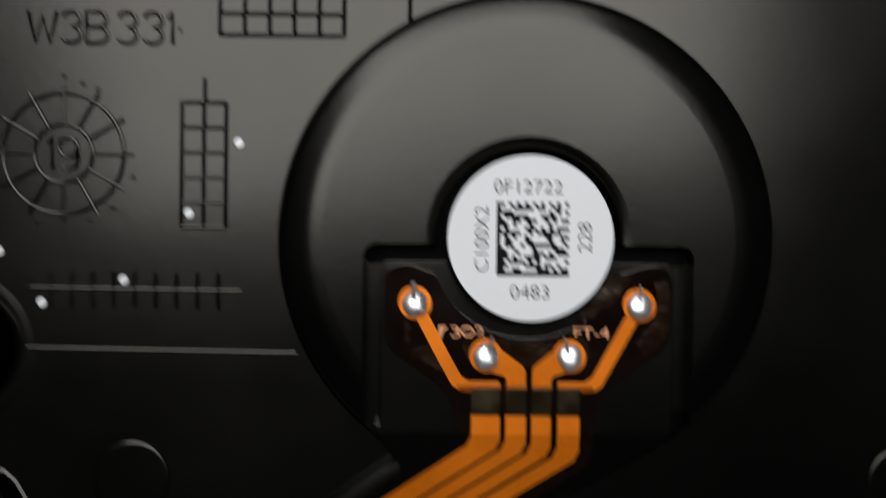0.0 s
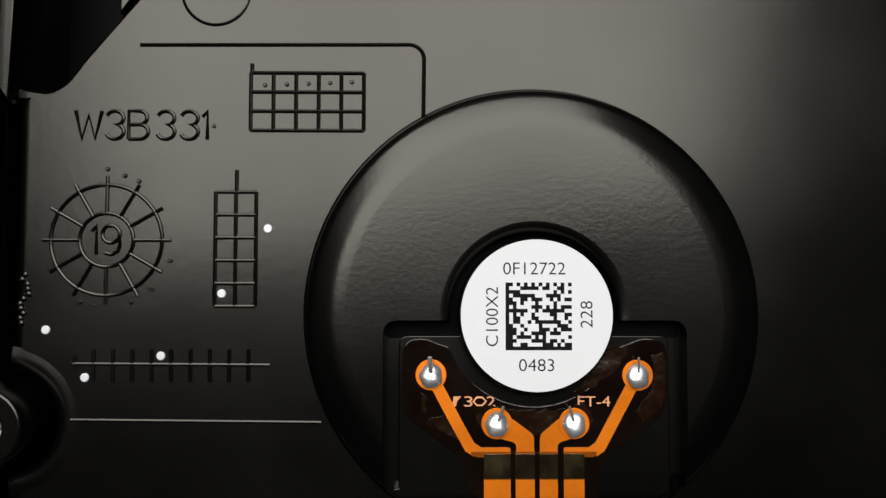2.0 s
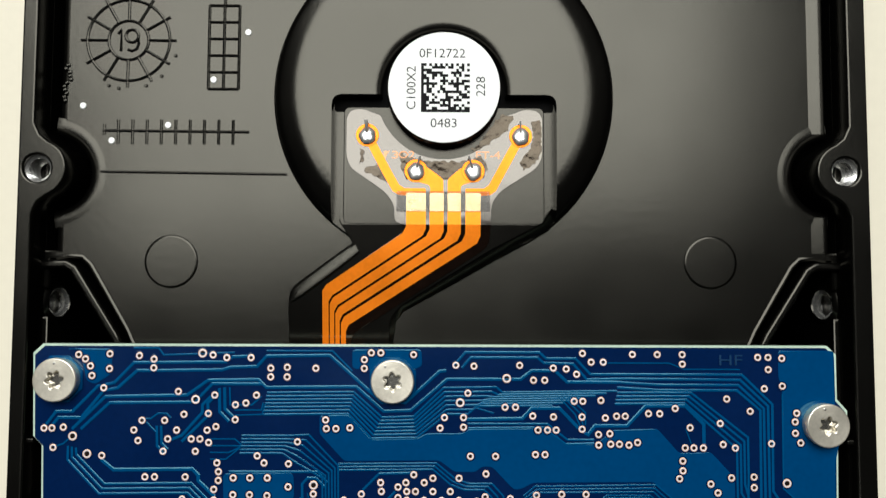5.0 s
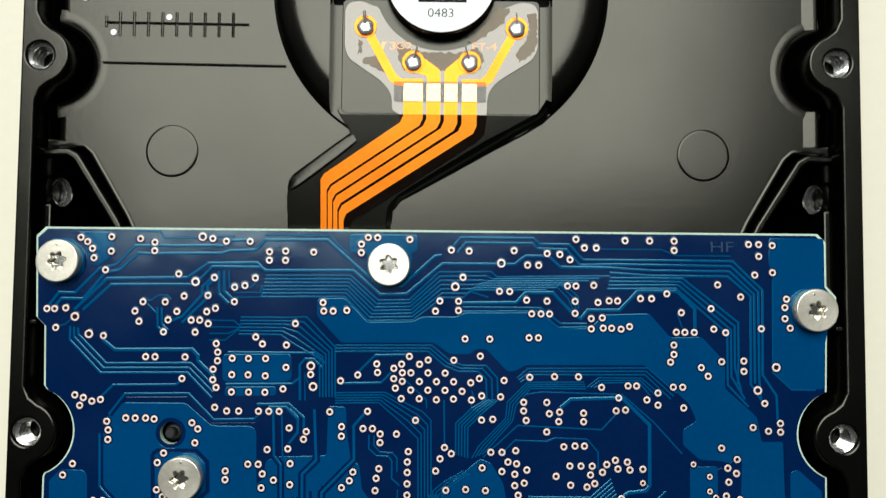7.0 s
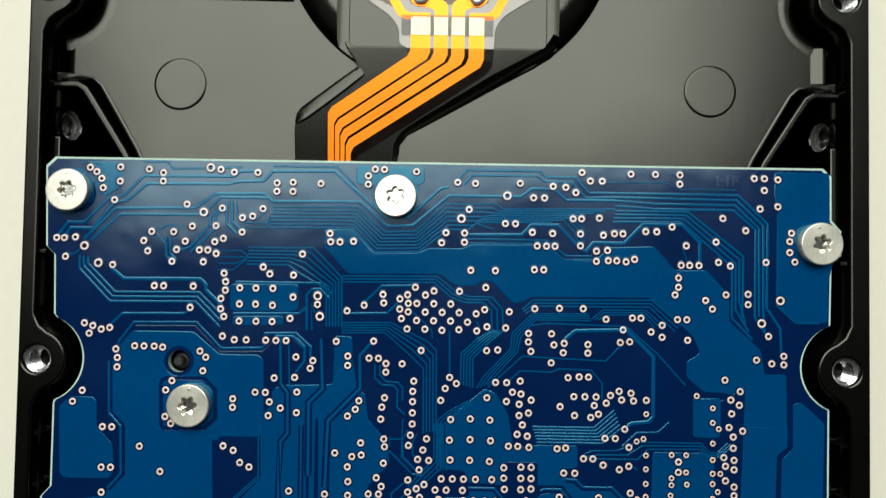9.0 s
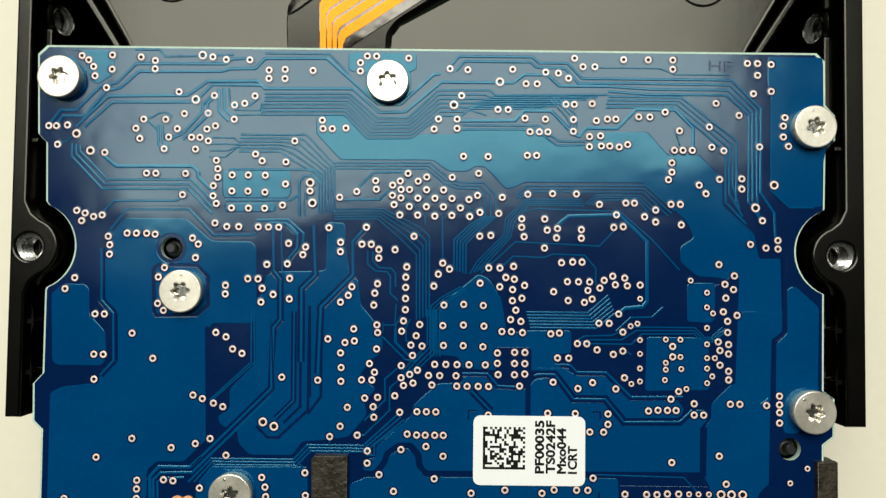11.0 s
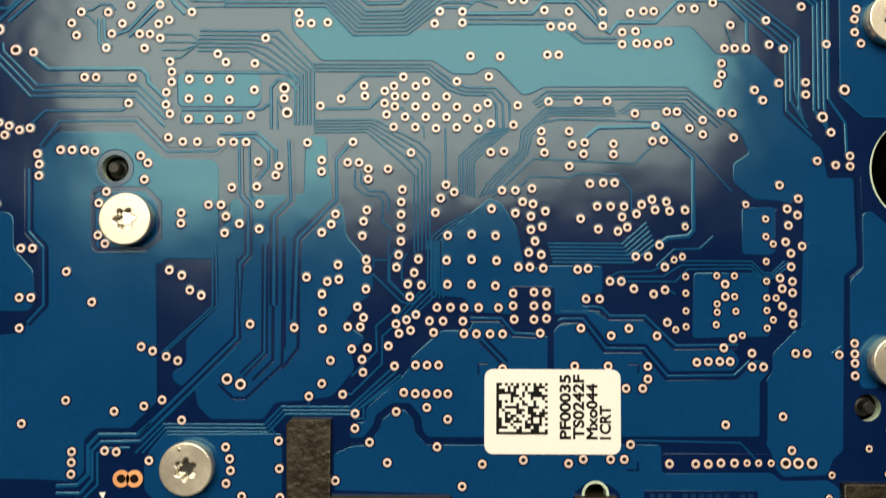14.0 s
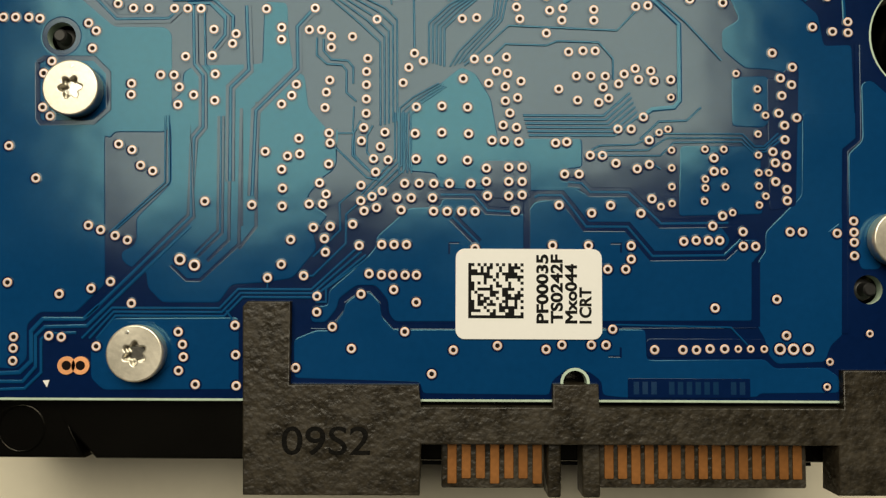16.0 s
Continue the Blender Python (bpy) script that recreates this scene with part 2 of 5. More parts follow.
CORNER = rounded([(-47.2, 116.2), (-45.8, 115.9), (-44.2, 115.7), (-42.6, 116.6), (-41.0, 118.8), (-33.6, 127.6), (-30.5, 131), (-30.5, 146), (-47.2, 146)], 0.9)


def pocket_with_niche(side):
    """The side pocket's outline with a notch for the threaded side hole."""
    pts = [(-47.4, 75.3)] + POCKET_EDGE + [(-36.6, 55.0), (-47.4, 55.0), (-47.4, 68.3), (-49.0, 68.3), (-49.0, 71.7), (-47.4, 71.7)]
    return pts if side < 0 else mirrored(pts)


outline = [(-46, 3.05), (-29.3, 3.0), (-30.5, 5.4), (-28.2, 2.95), (46, 2.8), (46, 21.4), (XR, 21.4), (XR, 147), (XL, 147), (XL, 21.4), (-46, 21.4)]


def trench(side, cy, y0, y1):
    """The deep groove inside the side rail, widening to a moat round a mounting boss."""
    inner, a = (-46.1, 73.6) if side < 0 else (-46.9, 82.3)
    pts = [(-48.0, y0), (inner, y0)] + circle(-47.62, cy, 5.4, 22, -a, a) + [(inner, y1), (-48.0, y1)]
    return pts if side < 0 else mirrored(pts)


TRENCHES = ((85.73, 76.3, 115.0), (41.28, 22.0, 54.4))
trenches = [trench(side, *t) for side in (-1, 1) for t in TRENCHES]
casting = part("casting", fill([outline, pocket_with_niche(-1), pocket_with_niche(1), CORNER] + trenches, 12, FLOOR, 0.25), PAINT, drive, "satin black painted cast aluminium body")
part("underside", fill([rounded(outline, 0.3)], 0.02, 12.5, 0.4), CAVITY, drive, "rough casting below the pockets, near black for their shade")
part("lower_web", fill([box(-38, 30, 38, 60, 2)], FLOOR - 0.3, 23.6, 0.4), CAVITY, drive)


def rail(side):
    """The raised side rail with bosses round the threaded holes and a hollow inner flank."""
    x_out = XL if side < 0 else -XR
    inner = -48.05
    edge = []
    for cy in (85.73, 41.28):
        edge += [(inner, cy + 5.4), (-47.4, cy + 4.0)] + circle(-47.62, cy, 3.45, 14, 70, -70) + [(-47.4, cy - 4.0), (inner, cy - 5.4)]
    loop = [(x_out, 147), (x_out, 21.4), (inner, 21.4)] + list(reversed(edge)) + [(inner, 147)]
    holes = [circle(-47.62, cy, 1.62, 32) for cy in (85.73, 41.28)]
    loops = [loop] + holes
    if side > 0:
        loops = [mirrored(p) for p in loops]
    me = fill(loops, 12.2, RIM, 0.28)
    return part("side_rail", me, PAINT, drive)


def flank(side, y0, y1):
    prof = [(-47.0, 22.2), (-46.93, 22.74), (-46.7, 22.84), (-46.3, 22.80), (-45.5, 22.67), (-44.9, 22.585)]
    if side < 0:
        prof = [(-46.95, 20.5), (-46.93, 21.6), (-46.85, 22.05), (-46.7, 22.33), (-46.45, 22.5), (-46.15, 22.58), (-45.85, 22.603), (-45.6, 22.58)]
    n = 6
    secs = [[((x if side < 0 else -x), y0 + (y1 - y0) * i / n, z) for i in range(n + 1)] for x, z in prof]
    return part("rail_flank", skin(secs), PAINT, drive, smooth=80)


for side in (-1, 1):
    rail(side)
    for y0, y1 in ((76.2, 80.6), (90.9, 115.0), (22.0, 36.1), (46.4, 54.4)):
        flank(side, y0, y1)
for x, y in HOLES:
    me = revolve([(4.5, 20.5), (4.55, 21.6), (4.7, 22.1), (4.95, 22.42), (5.25, 22.59), (5.6, 22.655), (6.1, 22.635), (6.8, 22.585)], x, y, 64)
    bm = bmesh.new()
    bm.from_mesh(me)
    bmesh.ops.delete(bm, geom=[f for f in bm.faces if abs(f.calc_center_median().x) > 47.0], context="FACES")
    bm.to_mesh(me)
    bm.free()
    part("moat_lip", me, PAINT, casting)
    prof = []
    for k in range(9):
        r = 1.66 - 0.02 * k
        prof += [(r, 25.85 - 0.8 * k), (r, 25.62 - 0.8 * k), (r - 0.42, 25.34 - 0.8 * k), (r - 0.42, 25.26 - 0.8 * k)]
    part("threaded_hole", revolve(prof, x, y, 32), ALUMINIUM, casting, "bright cut thread in a mounting hole", smooth=20)

# threaded side holes inside the pockets
for side in (-1, 1):
    prof = []
    for k in range(5):
        prof += [(1.78, 0.55 * k), (1.76, 0.55 * k + 0.1), (1.42, 0.55 * k + 0.28), (1.44, 0.55 * k + 0.4)]
    turn = pose(side * 47.25, 70.0, 20.4, 0, (90 + 14) * side, 0)
    me = revolve(prof, 0, 0, 32)
    me.transform(turn)
    part("side_thread", me, ALUMINIUM, drive, "bright cut thread in a side hole", smooth=20)
    # Dark cap behind the thread, standing for the shade deep in the hole.
    me = solid([(1.5, 2.0), (1.5, 2.6)], 0, 0, 24)
    me.transform(turn)
    part("side_hole", me, CAVITY, drive)
    me = revolve([(1.76, 0.0), (1.84, -0.12), (2.1, -0.05), (2.7, 0.5), (3.0, 1.4)], 0, 0, 32)
    me.transform(turn)
    part("side_collar", me, PAINT, drive)
    edge = [(-side * x, y, FLOOR - 0.12) for x, y in POCKET_EDGE]
    part("pocket_edge", rod([edge], 0.34), PAINT, drive, "rounded black lip round the side pocket")
    ridge = [(-side * x, y) for x, y in POCKET_RIDGE]
    part("pocket_ridge", fill([thick_line(ridge, 1.0)], 14.0, 23.5, 0.33), PAINT, drive)
    # clip stubs on the rail beside the board
    for y, w in ((54.0, 0.6), (32.5, 0.25), (26.5, 0.25)):
        part("rail_stub", fill([box(side * 48.2 - 0.9, y - w / 2, side * 48.2 + 0.9, y + w / 2, 0.15)], FLOOR, 25.3, 0.15), PAINT, drive)
part("corner_ledge", fill([[(-47.95, 115.9), (-46.95, 114.5), (-46.5, 126.0), (-46.2, 146.0), (-47.9, 146.0)]], 18, 24.4, 0.15), PAINT, drive)
part("corner_web", fill([[(-39.3, 124.4), (-38.2, 126.0), (-38.2, 146.0), (-39.3, 146.0)]], 12.3, 19.0, 0.15), PAINT, drive)

# ---- motor housing: a raised round dome with a pocket for the flex cable ----
MX, MY = 0.12, 95.4
dome = solid([(21.0, 21.5), (20.95, 22.5), (20.8, 22.62), (20.56, 23.0), (20.4, 23.8), (20.27, 24.12), (20.05, 24.33), (19.6, 24.50), (19.05, 24.67), (18.5, 24.83), (18.1, 24.94), (17.6, 25.03), (16.8, 25.075), (16.0, 25.085), (12.0, 25.09),
              (8.4, 25.07), (7.75, 25.0), (7.5, 24.8), (7.45, 22.4)], MX, MY, 128)
cutter = fill([rounded([(-13.3, 95.0), (13.6, 95.0), (13.6, 60), (-13.3, 60)], 1.3)], 23.0, 30)


def carved(body, tool):
    a, b = new("carved", body), new("tool", tool)
    mod = a.modifiers.new("cut", "BOOLEAN")
    mod.operation, mod.object, mod.solver = "DIFFERENCE", b, "EXACT"
    bpy.context.view_layer.update()
    me = bpy.data.meshes.new_from_object(a.evaluated_get(bpy.context.evaluated_depsgraph_get()))
    bpy.data.objects.remove(a)
    bpy.data.objects.remove(b)
    return me


for me_ in (dome, cutter):
    bm_ = bmesh.new()
    bm_.from_mesh(me_)
    bmesh.ops.remove_doubles(bm_, verts=bm_.verts, dist=1e-3)
    bmesh.ops.recalc_face_normals(bm_, faces=bm_.faces)
    bm_.to_mesh(me_)
    bm_.free()
part("motor_housing", carved(dome, cutter), PEEL, drive, "raised round motor housing in satin black", smooth=50)
part("hub_well", solid([(7.5, 22.5), (7.5, 22.9)], MX, MY), CAVITY, drive)
part("motor_hub", solid([(6.85, 22.8), (6.8, 26.1), (6.7, 26.35), (6.55, 26.4)], MX, MY), PAINT, drive, "black motor hub under the round label")
# Dark strip on the pocket floor, standing for deep shade along its upper edge.
part("pocket_slot", fill([box(-13.2, 93.3, 13.5, 94.95, 0.4)], 22.9, 23.04), CAVITY, drive, "dark strip for the shade along the pocket's upper edge")
part("pocket_plate", fill([rounded([(-11.9, 93.6), (12.2, 93.6), (12.2, 79.45), (-11.9, 79.45)], 0.8)], 22.6, 24.3, 0.1), PAINT, drive, "flat black plate in the motor pocket")


def tongue_height(y):
    """The cable channel falls away from the pocket towards the board."""
    return 24.28 if y >= 79.4 else 24.28 - (79.4 - y) * 0.115


def cut_finely(me, step=1.2):
    bm = bmesh.new()
    bm.from_mesh(me)
    for y in sorted([*np.arange(60, 84, step), 79.4, 79.1]):
        geom = bm.verts[:] + bm.edges[:] + bm.faces[:]
        bmesh.ops.bisect_plane(bm, geom=geom, plane_co=(0, float(y), 0), plane_no=(0, 1, 0))
    bm.to_mesh(me)
    bm.free()
    return me


BANK_FOOT = [(15.3, 80.9), (12.9, 78.7), (9.4, 76.6), (6.3, 74.9), (0.9, 71.8), (-4.5, 68.8), (-5.3, 67.6), (-5.5, 60.0)]
BANK_TOP = [(13.0, 81.4), (11.9, 79.6), (8.8, 77.9), (5.9, 76.4), (0.4, 73.0), (-5.0, 69.6), (-6.2, 68.1), (-6.6, 60.0)]
tongue = [(-12.6, 80.2), (-10.6, 77.0), (-18.2, 71.4), (-18.5, 69.6), (-18.3, 60.0)] + list(reversed(BANK_TOP[1:]))
me = cut_finely(fill([rounded(tongue, 0.7)], 22.3, 24.28, 0.12))
for v in me.vertices:
    if v.co.z > 23:
        v.co.z -= 24.28 - tongue_height(v.co.y)
part("cable_channel", me, PAINT, drive, "sloping black channel under the flex cable", smooth=8)
bank = [[(x0 + (x1 - x0) * f, y0 + (y1 - y0) * f, tongue_height(y0) + (22.4 - tongue_height(y0)) * f ** 1.3 - 0.01) for (x0, y0), (x1, y1) in zip(BANK_TOP, BANK_FOOT)] for f in (0.0, 0.3, 0.6, 0.85, 1.0)]
part("channel_bank", skin(bank), PAINT, drive, "sloping black bank beside the cable channel", smooth=60)
LIP = [(-10.5, 77.15), (-12.8, 75.5), (-15.5, 73.5), (-17.6, 71.95), (-18.2, 71.2), (-18.4, 70.4)]
LIP_IN = [(-9.95, 76.15), (-12.0, 74.5), (-14.7, 72.45), (-16.9, 70.85), (-17.75, 70.35), (-18.2, 70.1)]
lip = [[(x0 + (x1 - x0) * f, y0 + (y1 - y0) * f, tongue_height(y0) + h) for (x0, y0), (x1, y1) in zip(LIP, LIP_IN)]
       for f, h in ((-0.22, -1.2), (-0.2, -0.25), (-0.1, -0.1), (0.1, -0.03), (0.5, 0.045), (0.9, 0.11), (1.0, 0.10), (1.08, 0.0), (1.1, -0.5))]
part("channel_lip", skin(lip), PEEL, drive, "sloping upper edge of the cable channel", smooth=60)

# ---- raised casting marks on the floor ----
def strokes(kind, x0, x1, y0, y1):
    """One plain letter or figure as lines inside the given box."""
    def three():
        return circle(0.5, 0.745, 0.255, 12, 160, -90)[:-1] + circle(0.5, 0.265, 0.265, 12, 90, -160)
    unit = {"W": [[(0, 1), (0.25, 0), (0.5, 0.85), (0.75, 0), (1, 1)]],
            "3": [[((x - 0.5) * 1.9 + 0.5, y) for x, y in three()]],
            "B": [[(0, 0), (0, 1), (0.55, 1)] + [(0.55 + 0.38 * math.cos(radians(a)), 0.76 + 0.24 * math.sin(radians(a))) for a in range(75, -91, -15)] + [(0, 0.52), (0.55, 0.52)]
                  + [(0.55 + 0.45 * math.cos(radians(a)), 0.26 + 0.26 * math.sin(radians(a))) for a in range(75, -91, -15)] + [(0, 0)]],
            "1": [[(0, 0.8), (1, 1), (1, 0)]],
            "9": [[(0.98, 0.68)] + [(0.5 + 0.48 * math.cos(radians(a)), 0.7 + 0.3 * math.sin(radians(a))) for a in range(20, 381, 20)] + [(1.0, 0.35), (0.88, 0.1), (0.55, 0.0), (0.2, 0.06)]]}[kind]
    return [[(x0 + (x1 - x0) * x, y0 + (y1 - y0) * y) for x, y in line] for line in unit]


letters = [("W", -41.7, -39.3), ("3", -38.9, -37.3), ("B", -36.85, -35.05), ("3", -34.25, -32.65), ("3", -32.1, -30.5), ("1", -30.1, -29.65)]
part("casting_pip", solid([(0.2, FLOOR - 0.05), (0.16, FLOOR + 0.12), (0.08, FLOOR + 0.16)], -29.04, 112.67, 10), PAINT, casting)
for kind, x0, x1 in letters:
    part("raised_letter", rod(strokes(kind, x0, x1, 111.45, 114.05), 0.19, 0.95, False, FLOOR), PAINT, casting, "raised casting letter of the mark W3B 331")
dx, dy = -38.68, 102.17
for r in (5.05, 2.44):
    part("dial_ring", rod([circle(dx, dy, r, 64)], 0.19, 0.95, True, FLOOR), PAINT, casting, "raised ring of a date dial in the casting")
for a in range(0, 360, 30):
    c, d = math.cos(radians(a)), math.sin(radians(a))
    part("dial_spoke", rod([[(dx + 2.44 * c, dy + 2.44 * d), (dx + 5.85 * c, dy + 5.85 * d)]], 0.19, 0.95, False, FLOOR), PAINT, casting)
for kind, x0, x1 in (("1", -40.0, -39.6), ("9", -39.1, -37.45)):
    part("dial_number", rod(strokes(kind, x0, x1, 100.85, 103.5), 0.19, 0.95, False, FLOOR), PAINT, casting, "raised figure of the number 19")
for a in (90, 62, 75, -18, -47, -68, -100, -112):
    r = 6.1 if a != 90 else 6.5
    part("casting_pip", solid([(0.24, FLOOR - 0.05), (0.2, FLOOR + 0.12), (0.1, FLOOR + 0.18)], dx + r * math.cos(radians(a)), dy + r * math.sin(radians(a)), 10), PAINT, casting)


def ridge_grid(name, x0, x1, y0, y1, cols, rows, extra, label):
    lines = [[(x0 + (x1 - x0) * i / cols, y0), (x0 + (x1 - x0) * i / cols, y1)] for i in range(cols + 1)]
    lines += [[(x0, y0 + (y1 - y0) * i / rows), (x1, y0 + (y1 - y0) * i / rows)] for i in range(rows + 1)]
    for line in lines + extra:
        part(name, rod([line], 0.19, 0.95, False, FLOOR), PAINT, casting, label)


ridge_grid("grid_ridge", -25.7, -15.3, 112.3, 117.65, 5, 3, [[(-25.6, 117.6), (-25.6, 118.5)]], "raised line of a five by three casting grid")
ridge_grid("grid_ridge", -28.8, -25.1, 96.15, 106.6, 2, 5, [[(-26.9, 106.6), (-26.9, 108.6)]], "raised line of a two by five casting grid")
for k in range(5):
    part("casting_pip", solid([(0.22, FLOOR - 0.05), (0.18, FLOOR + 0.12), (0.1, FLOOR + 0.17)], -24.4 + 2.0 * k, 116.5 + 0.08 * k, 10), PAINT, casting)
ticks = [[(-41.5, 90.95), (-23.7, 90.83)], [(-41.35, 91.75), (-41.35, 90.4)]] + [[(-39.65 + 1.75 * k, 92.3), (-39.65 + 1.75 * k, 89.3)] for k in range(9)]
for tick in ticks:
    part("ruler_ridge", rod([tick], 0.19, 0.95, False, FLOOR), PAINT, casting, "raised line of a ruler in the casting")
part("corner_line", rod([[(-35.9, 120.2), (-11.1, 120.35)] + circle(-11.1, 119.0, 1.35, 6, 85, 5) + [(-9.75, 118.8), (-9.8, 113.6)]], 0.19, 0.95, False, FLOOR), PAINT, casting)
part("floor_line", rod([[(-41.6, 85.9), (-19.0, 85.65)]], 0.19, 0.95, False, FLOOR), PAINT, casting)
for x, y in ((-29.0, 125.2), (-32.8, 74.95), (32.6, 75.05)):
    part("ejector_mark", solid([(3.26, FLOOR - 0.05), (3.2, FLOOR + 0.06), (3.1, FLOOR + 0.11), (2.95, FLOOR + 0.13)], x, y, 64), PAINT, casting)
part("ejector_ring", rod([circle(-35.1, 5.7, 2.1, 48)], 0.1, 0.8, True, FLOOR), PAINT, casting)
rng = random.Random(4)
for k in range(11):
    part("casting_pit", solid([(0.34, FLOOR - 0.05), (0.26, FLOOR + 0.16), (0.1, FLOOR + 0.24)], -46.0 + rng.uniform(-0.45, 0.45), 94.6 + 0.44 * k, 8), PAINT, casting)
for x, y in ((-24.0, 103.25), (-28.15, 97.3), (-44.0, 94.0), (-40.4, 89.7), (-33.57, 91.65)):
    part("white_fleck", solid([(0.40, FLOOR - 0.02), (0.40, FLOOR + 0.09), (0.33, FLOOR + 0.14)], x, y, 20), FLAKE, casting, "small bright white fleck on the paint")

# ---- flex cable from the motor to the board ----
flex = thing("flex_cable", "orange four-track flex cable soldered to the motor", "cable")
FZ = 24.32


def draped(me, lift=0.0):
    """Lays a flat sheet on the pocket floor and down the channel."""
    for v in me.vertices:
        v.co.z += tongue_height(v.co.y) - 24.28 + lift
    return me


film = ([(-11.6, 92.4), (-11.0, 93.2), (-9.6, 93.4), (-8.2, 92.8)] + circle(MX, MY, 8.1, 20, 200, 340) + [(8.4, 92.8), (9.8, 93.4), (11.4, 93.2), (12.0, 92.4),
        (12.0, 87.6), (11.3, 86.2), (6.9, 83.4), (5.9, 82.0), (5.8, 79.3), (5.5, 77.0), (4.6, 76.2), (-10.9, 66.2), (-10.9, 62), (-14.5, 62), (-14.5, 71.8), (-5.0, 78.3), (-4.6, 79.3), (-5.8, 79.8), (-5.8, 81.8), (-6.9, 83.3),
        (-11.1, 86.2), (-11.6, 87.6)])
film_sheet = part("film", draped(cut_finely(fill([rounded(film, 0.9, 4)], FZ - 0.04, FZ + 0.1, 0.04))), FILM, flex, "glossy dark brown carrier film with glue wrinkles", smooth=8)


def strip(s0, s1):
    """One track from the solder end to the board, as shares of the cable's width."""
    def edge(s):
        return [(-4.35 + 8.9 * s, 83.4), (-4.35 + 8.9 * s, 79.2 - 1.1 * s), (-4.75 + 8.9 * s, 78.4 - 1.2 * s), (-13.9 + 2.7 * s, 72.2 - 4.8 * s), (-14.35 + 2.8 * s, 71.5 - 4.9 * s), (-14.35 + 2.8 * s, 62.5)]
    return edge(s0) + list(reversed(edge(s1)))


for s0, s1 in ((0.0, 0.265), (0.315, 0.505), (0.555, 0.735), (0.795, 1.0)):
    part("track", draped(cut_finely(fill([strip(s0, s1)], FZ + 0.1, FZ + 0.17))), FLEX, flex)


PADS = ((-9.05, 90.15), (9.35, 90.1), (-3.2, 85.85), (3.65, 85.85))
leads = ([(-9.05, 90.15), (-6.7, 85.75), (-5.6, 83.8), (-4.9, 83.35)], [(9.35, 90.1), (7.0, 85.75), (5.95, 83.8), (5.3, 83.35)])
for (x, y), lead in zip(PADS[:2], leads):
    side = 1 if x > 0 else -1
    part("track", draped(fill([thick_line(lead, 1.05)], FZ + 0.1, FZ + 0.165)), FLEX, flex)
    x_in = -2.0 if side < 0 else 2.72
    part("track", draped(fill([box(min(lead[-1][0] - 0.2 * -side, x_in), 82.9, max(lead[-1][0] - 0.2 * -side, x_in), 83.75, 0.2)], FZ + 0.1, FZ + 0.16)), FLEX, flex)
for (x, y), x0, x1 in ((PADS[2], -1.52, 0.14), (PADS[3], 0.6, 2.18)):
    s = 1 if x > 0 else -1
    shape = [(x - s * 0.2, y + 1.0), (x - s * 1.4, y + 0.4), ((x0 + x1) / 2 - s * 0.78, y - 1.0), ((x0 + x1) / 2 - s * 0.78, 83.0), ((x0 + x1) / 2 + s * 0.78, 83.0), ((x0 + x1) / 2 + s * 0.8, y - 1.7), (x + s * 0.2, y - 1.2)]
    part("track", draped(fill([rounded(shape, 0.4)], FZ + 0.1, FZ + 0.165)), FLEX, flex)
rng = random.Random(8)
for k, (x, y) in enumerate(PADS):
    pad = part("solder_pad", fill([circle(x, y, 1.38, 32)], FZ + 0.1, FZ + 0.2, 0.03), FLEX, flex)
    ball = solid([(0.98, 24.42), (1.04, 24.52), (1.0, 24.68), (0.86, 24.86), (0.62, 24.99), (0.32, 25.06), (0.1, 25.08)], x, y, 32)
    for v in ball.vertices:
        up = max(0.0, v.co.z - 24.5)
        v.co.y -= 0.8 * up
        v.co.x += 0.05 * math.sin(5 * v.co.y + k)
        v.co.y += 0.05 * math.sin(4 * v.co.x + k)
    bead = part("solder_bead", ball, SOLDER, pad, "rounded shiny solder bead")
    lean = (-0.1, -0.12, 0.5, -0.55)[k]
    thick = (0.2, 0.1, 0.12, 0.11)[k]
    part("wire_tail", rod([[(x + lean * 0.2, y + 0.3, 24.95), (x + lean * 0.6, y + 0.95, 25.25), (x + lean, y + 1.65, 25.35)]], thick), SOLDER, bead)
for text, x, w in (("3", -6.1, 0.75), ("2", -4.1, 0.75), ("FT-4", 4.0, 2.9)):
    part("flex_print", lettering(text, x, 87.35, 0.9, 0.012, FZ + 0.115, 0, w), BARE, film_sheet, "small coppery print on the film")
part("flex_emblem", fill([[(-7.15, 87.35), (-6.85, 87.35), (-6.7, 87.85), (-6.35, 88.25), (-7.05, 88.25)]], FZ + 0.1, FZ + 0.13), BARE, film_sheet)
part("flex_arrows", rod([[(-5.3, 87.8), (-4.95, 88.15), (-4.5, 88.15), (-4.15, 87.8), (-4.5, 87.45), (-4.95, 87.45)]], 0.09, 0.3, True, FZ + 0.12), BARE, film_sheet)
part("bare_strip", fill([box(-5.3, 80.95, 5.45, 83.3, 0.2)], FZ + 0.1, FZ + 0.135), FILM, flex)
for s0, s1 in ((0.0, 0.265), (0.315, 0.505), (0.555, 0.735), (0.795, 1.0)):
    part("contact", fill([box(-4.35 + 8.9 * s0, 81.0, -4.35 + 8.9 * s1, 83.2, 0.1)], FZ + 0.17, FZ + 0.2, 0.01), TIN, flex, "bare tinned contact on a flex track")

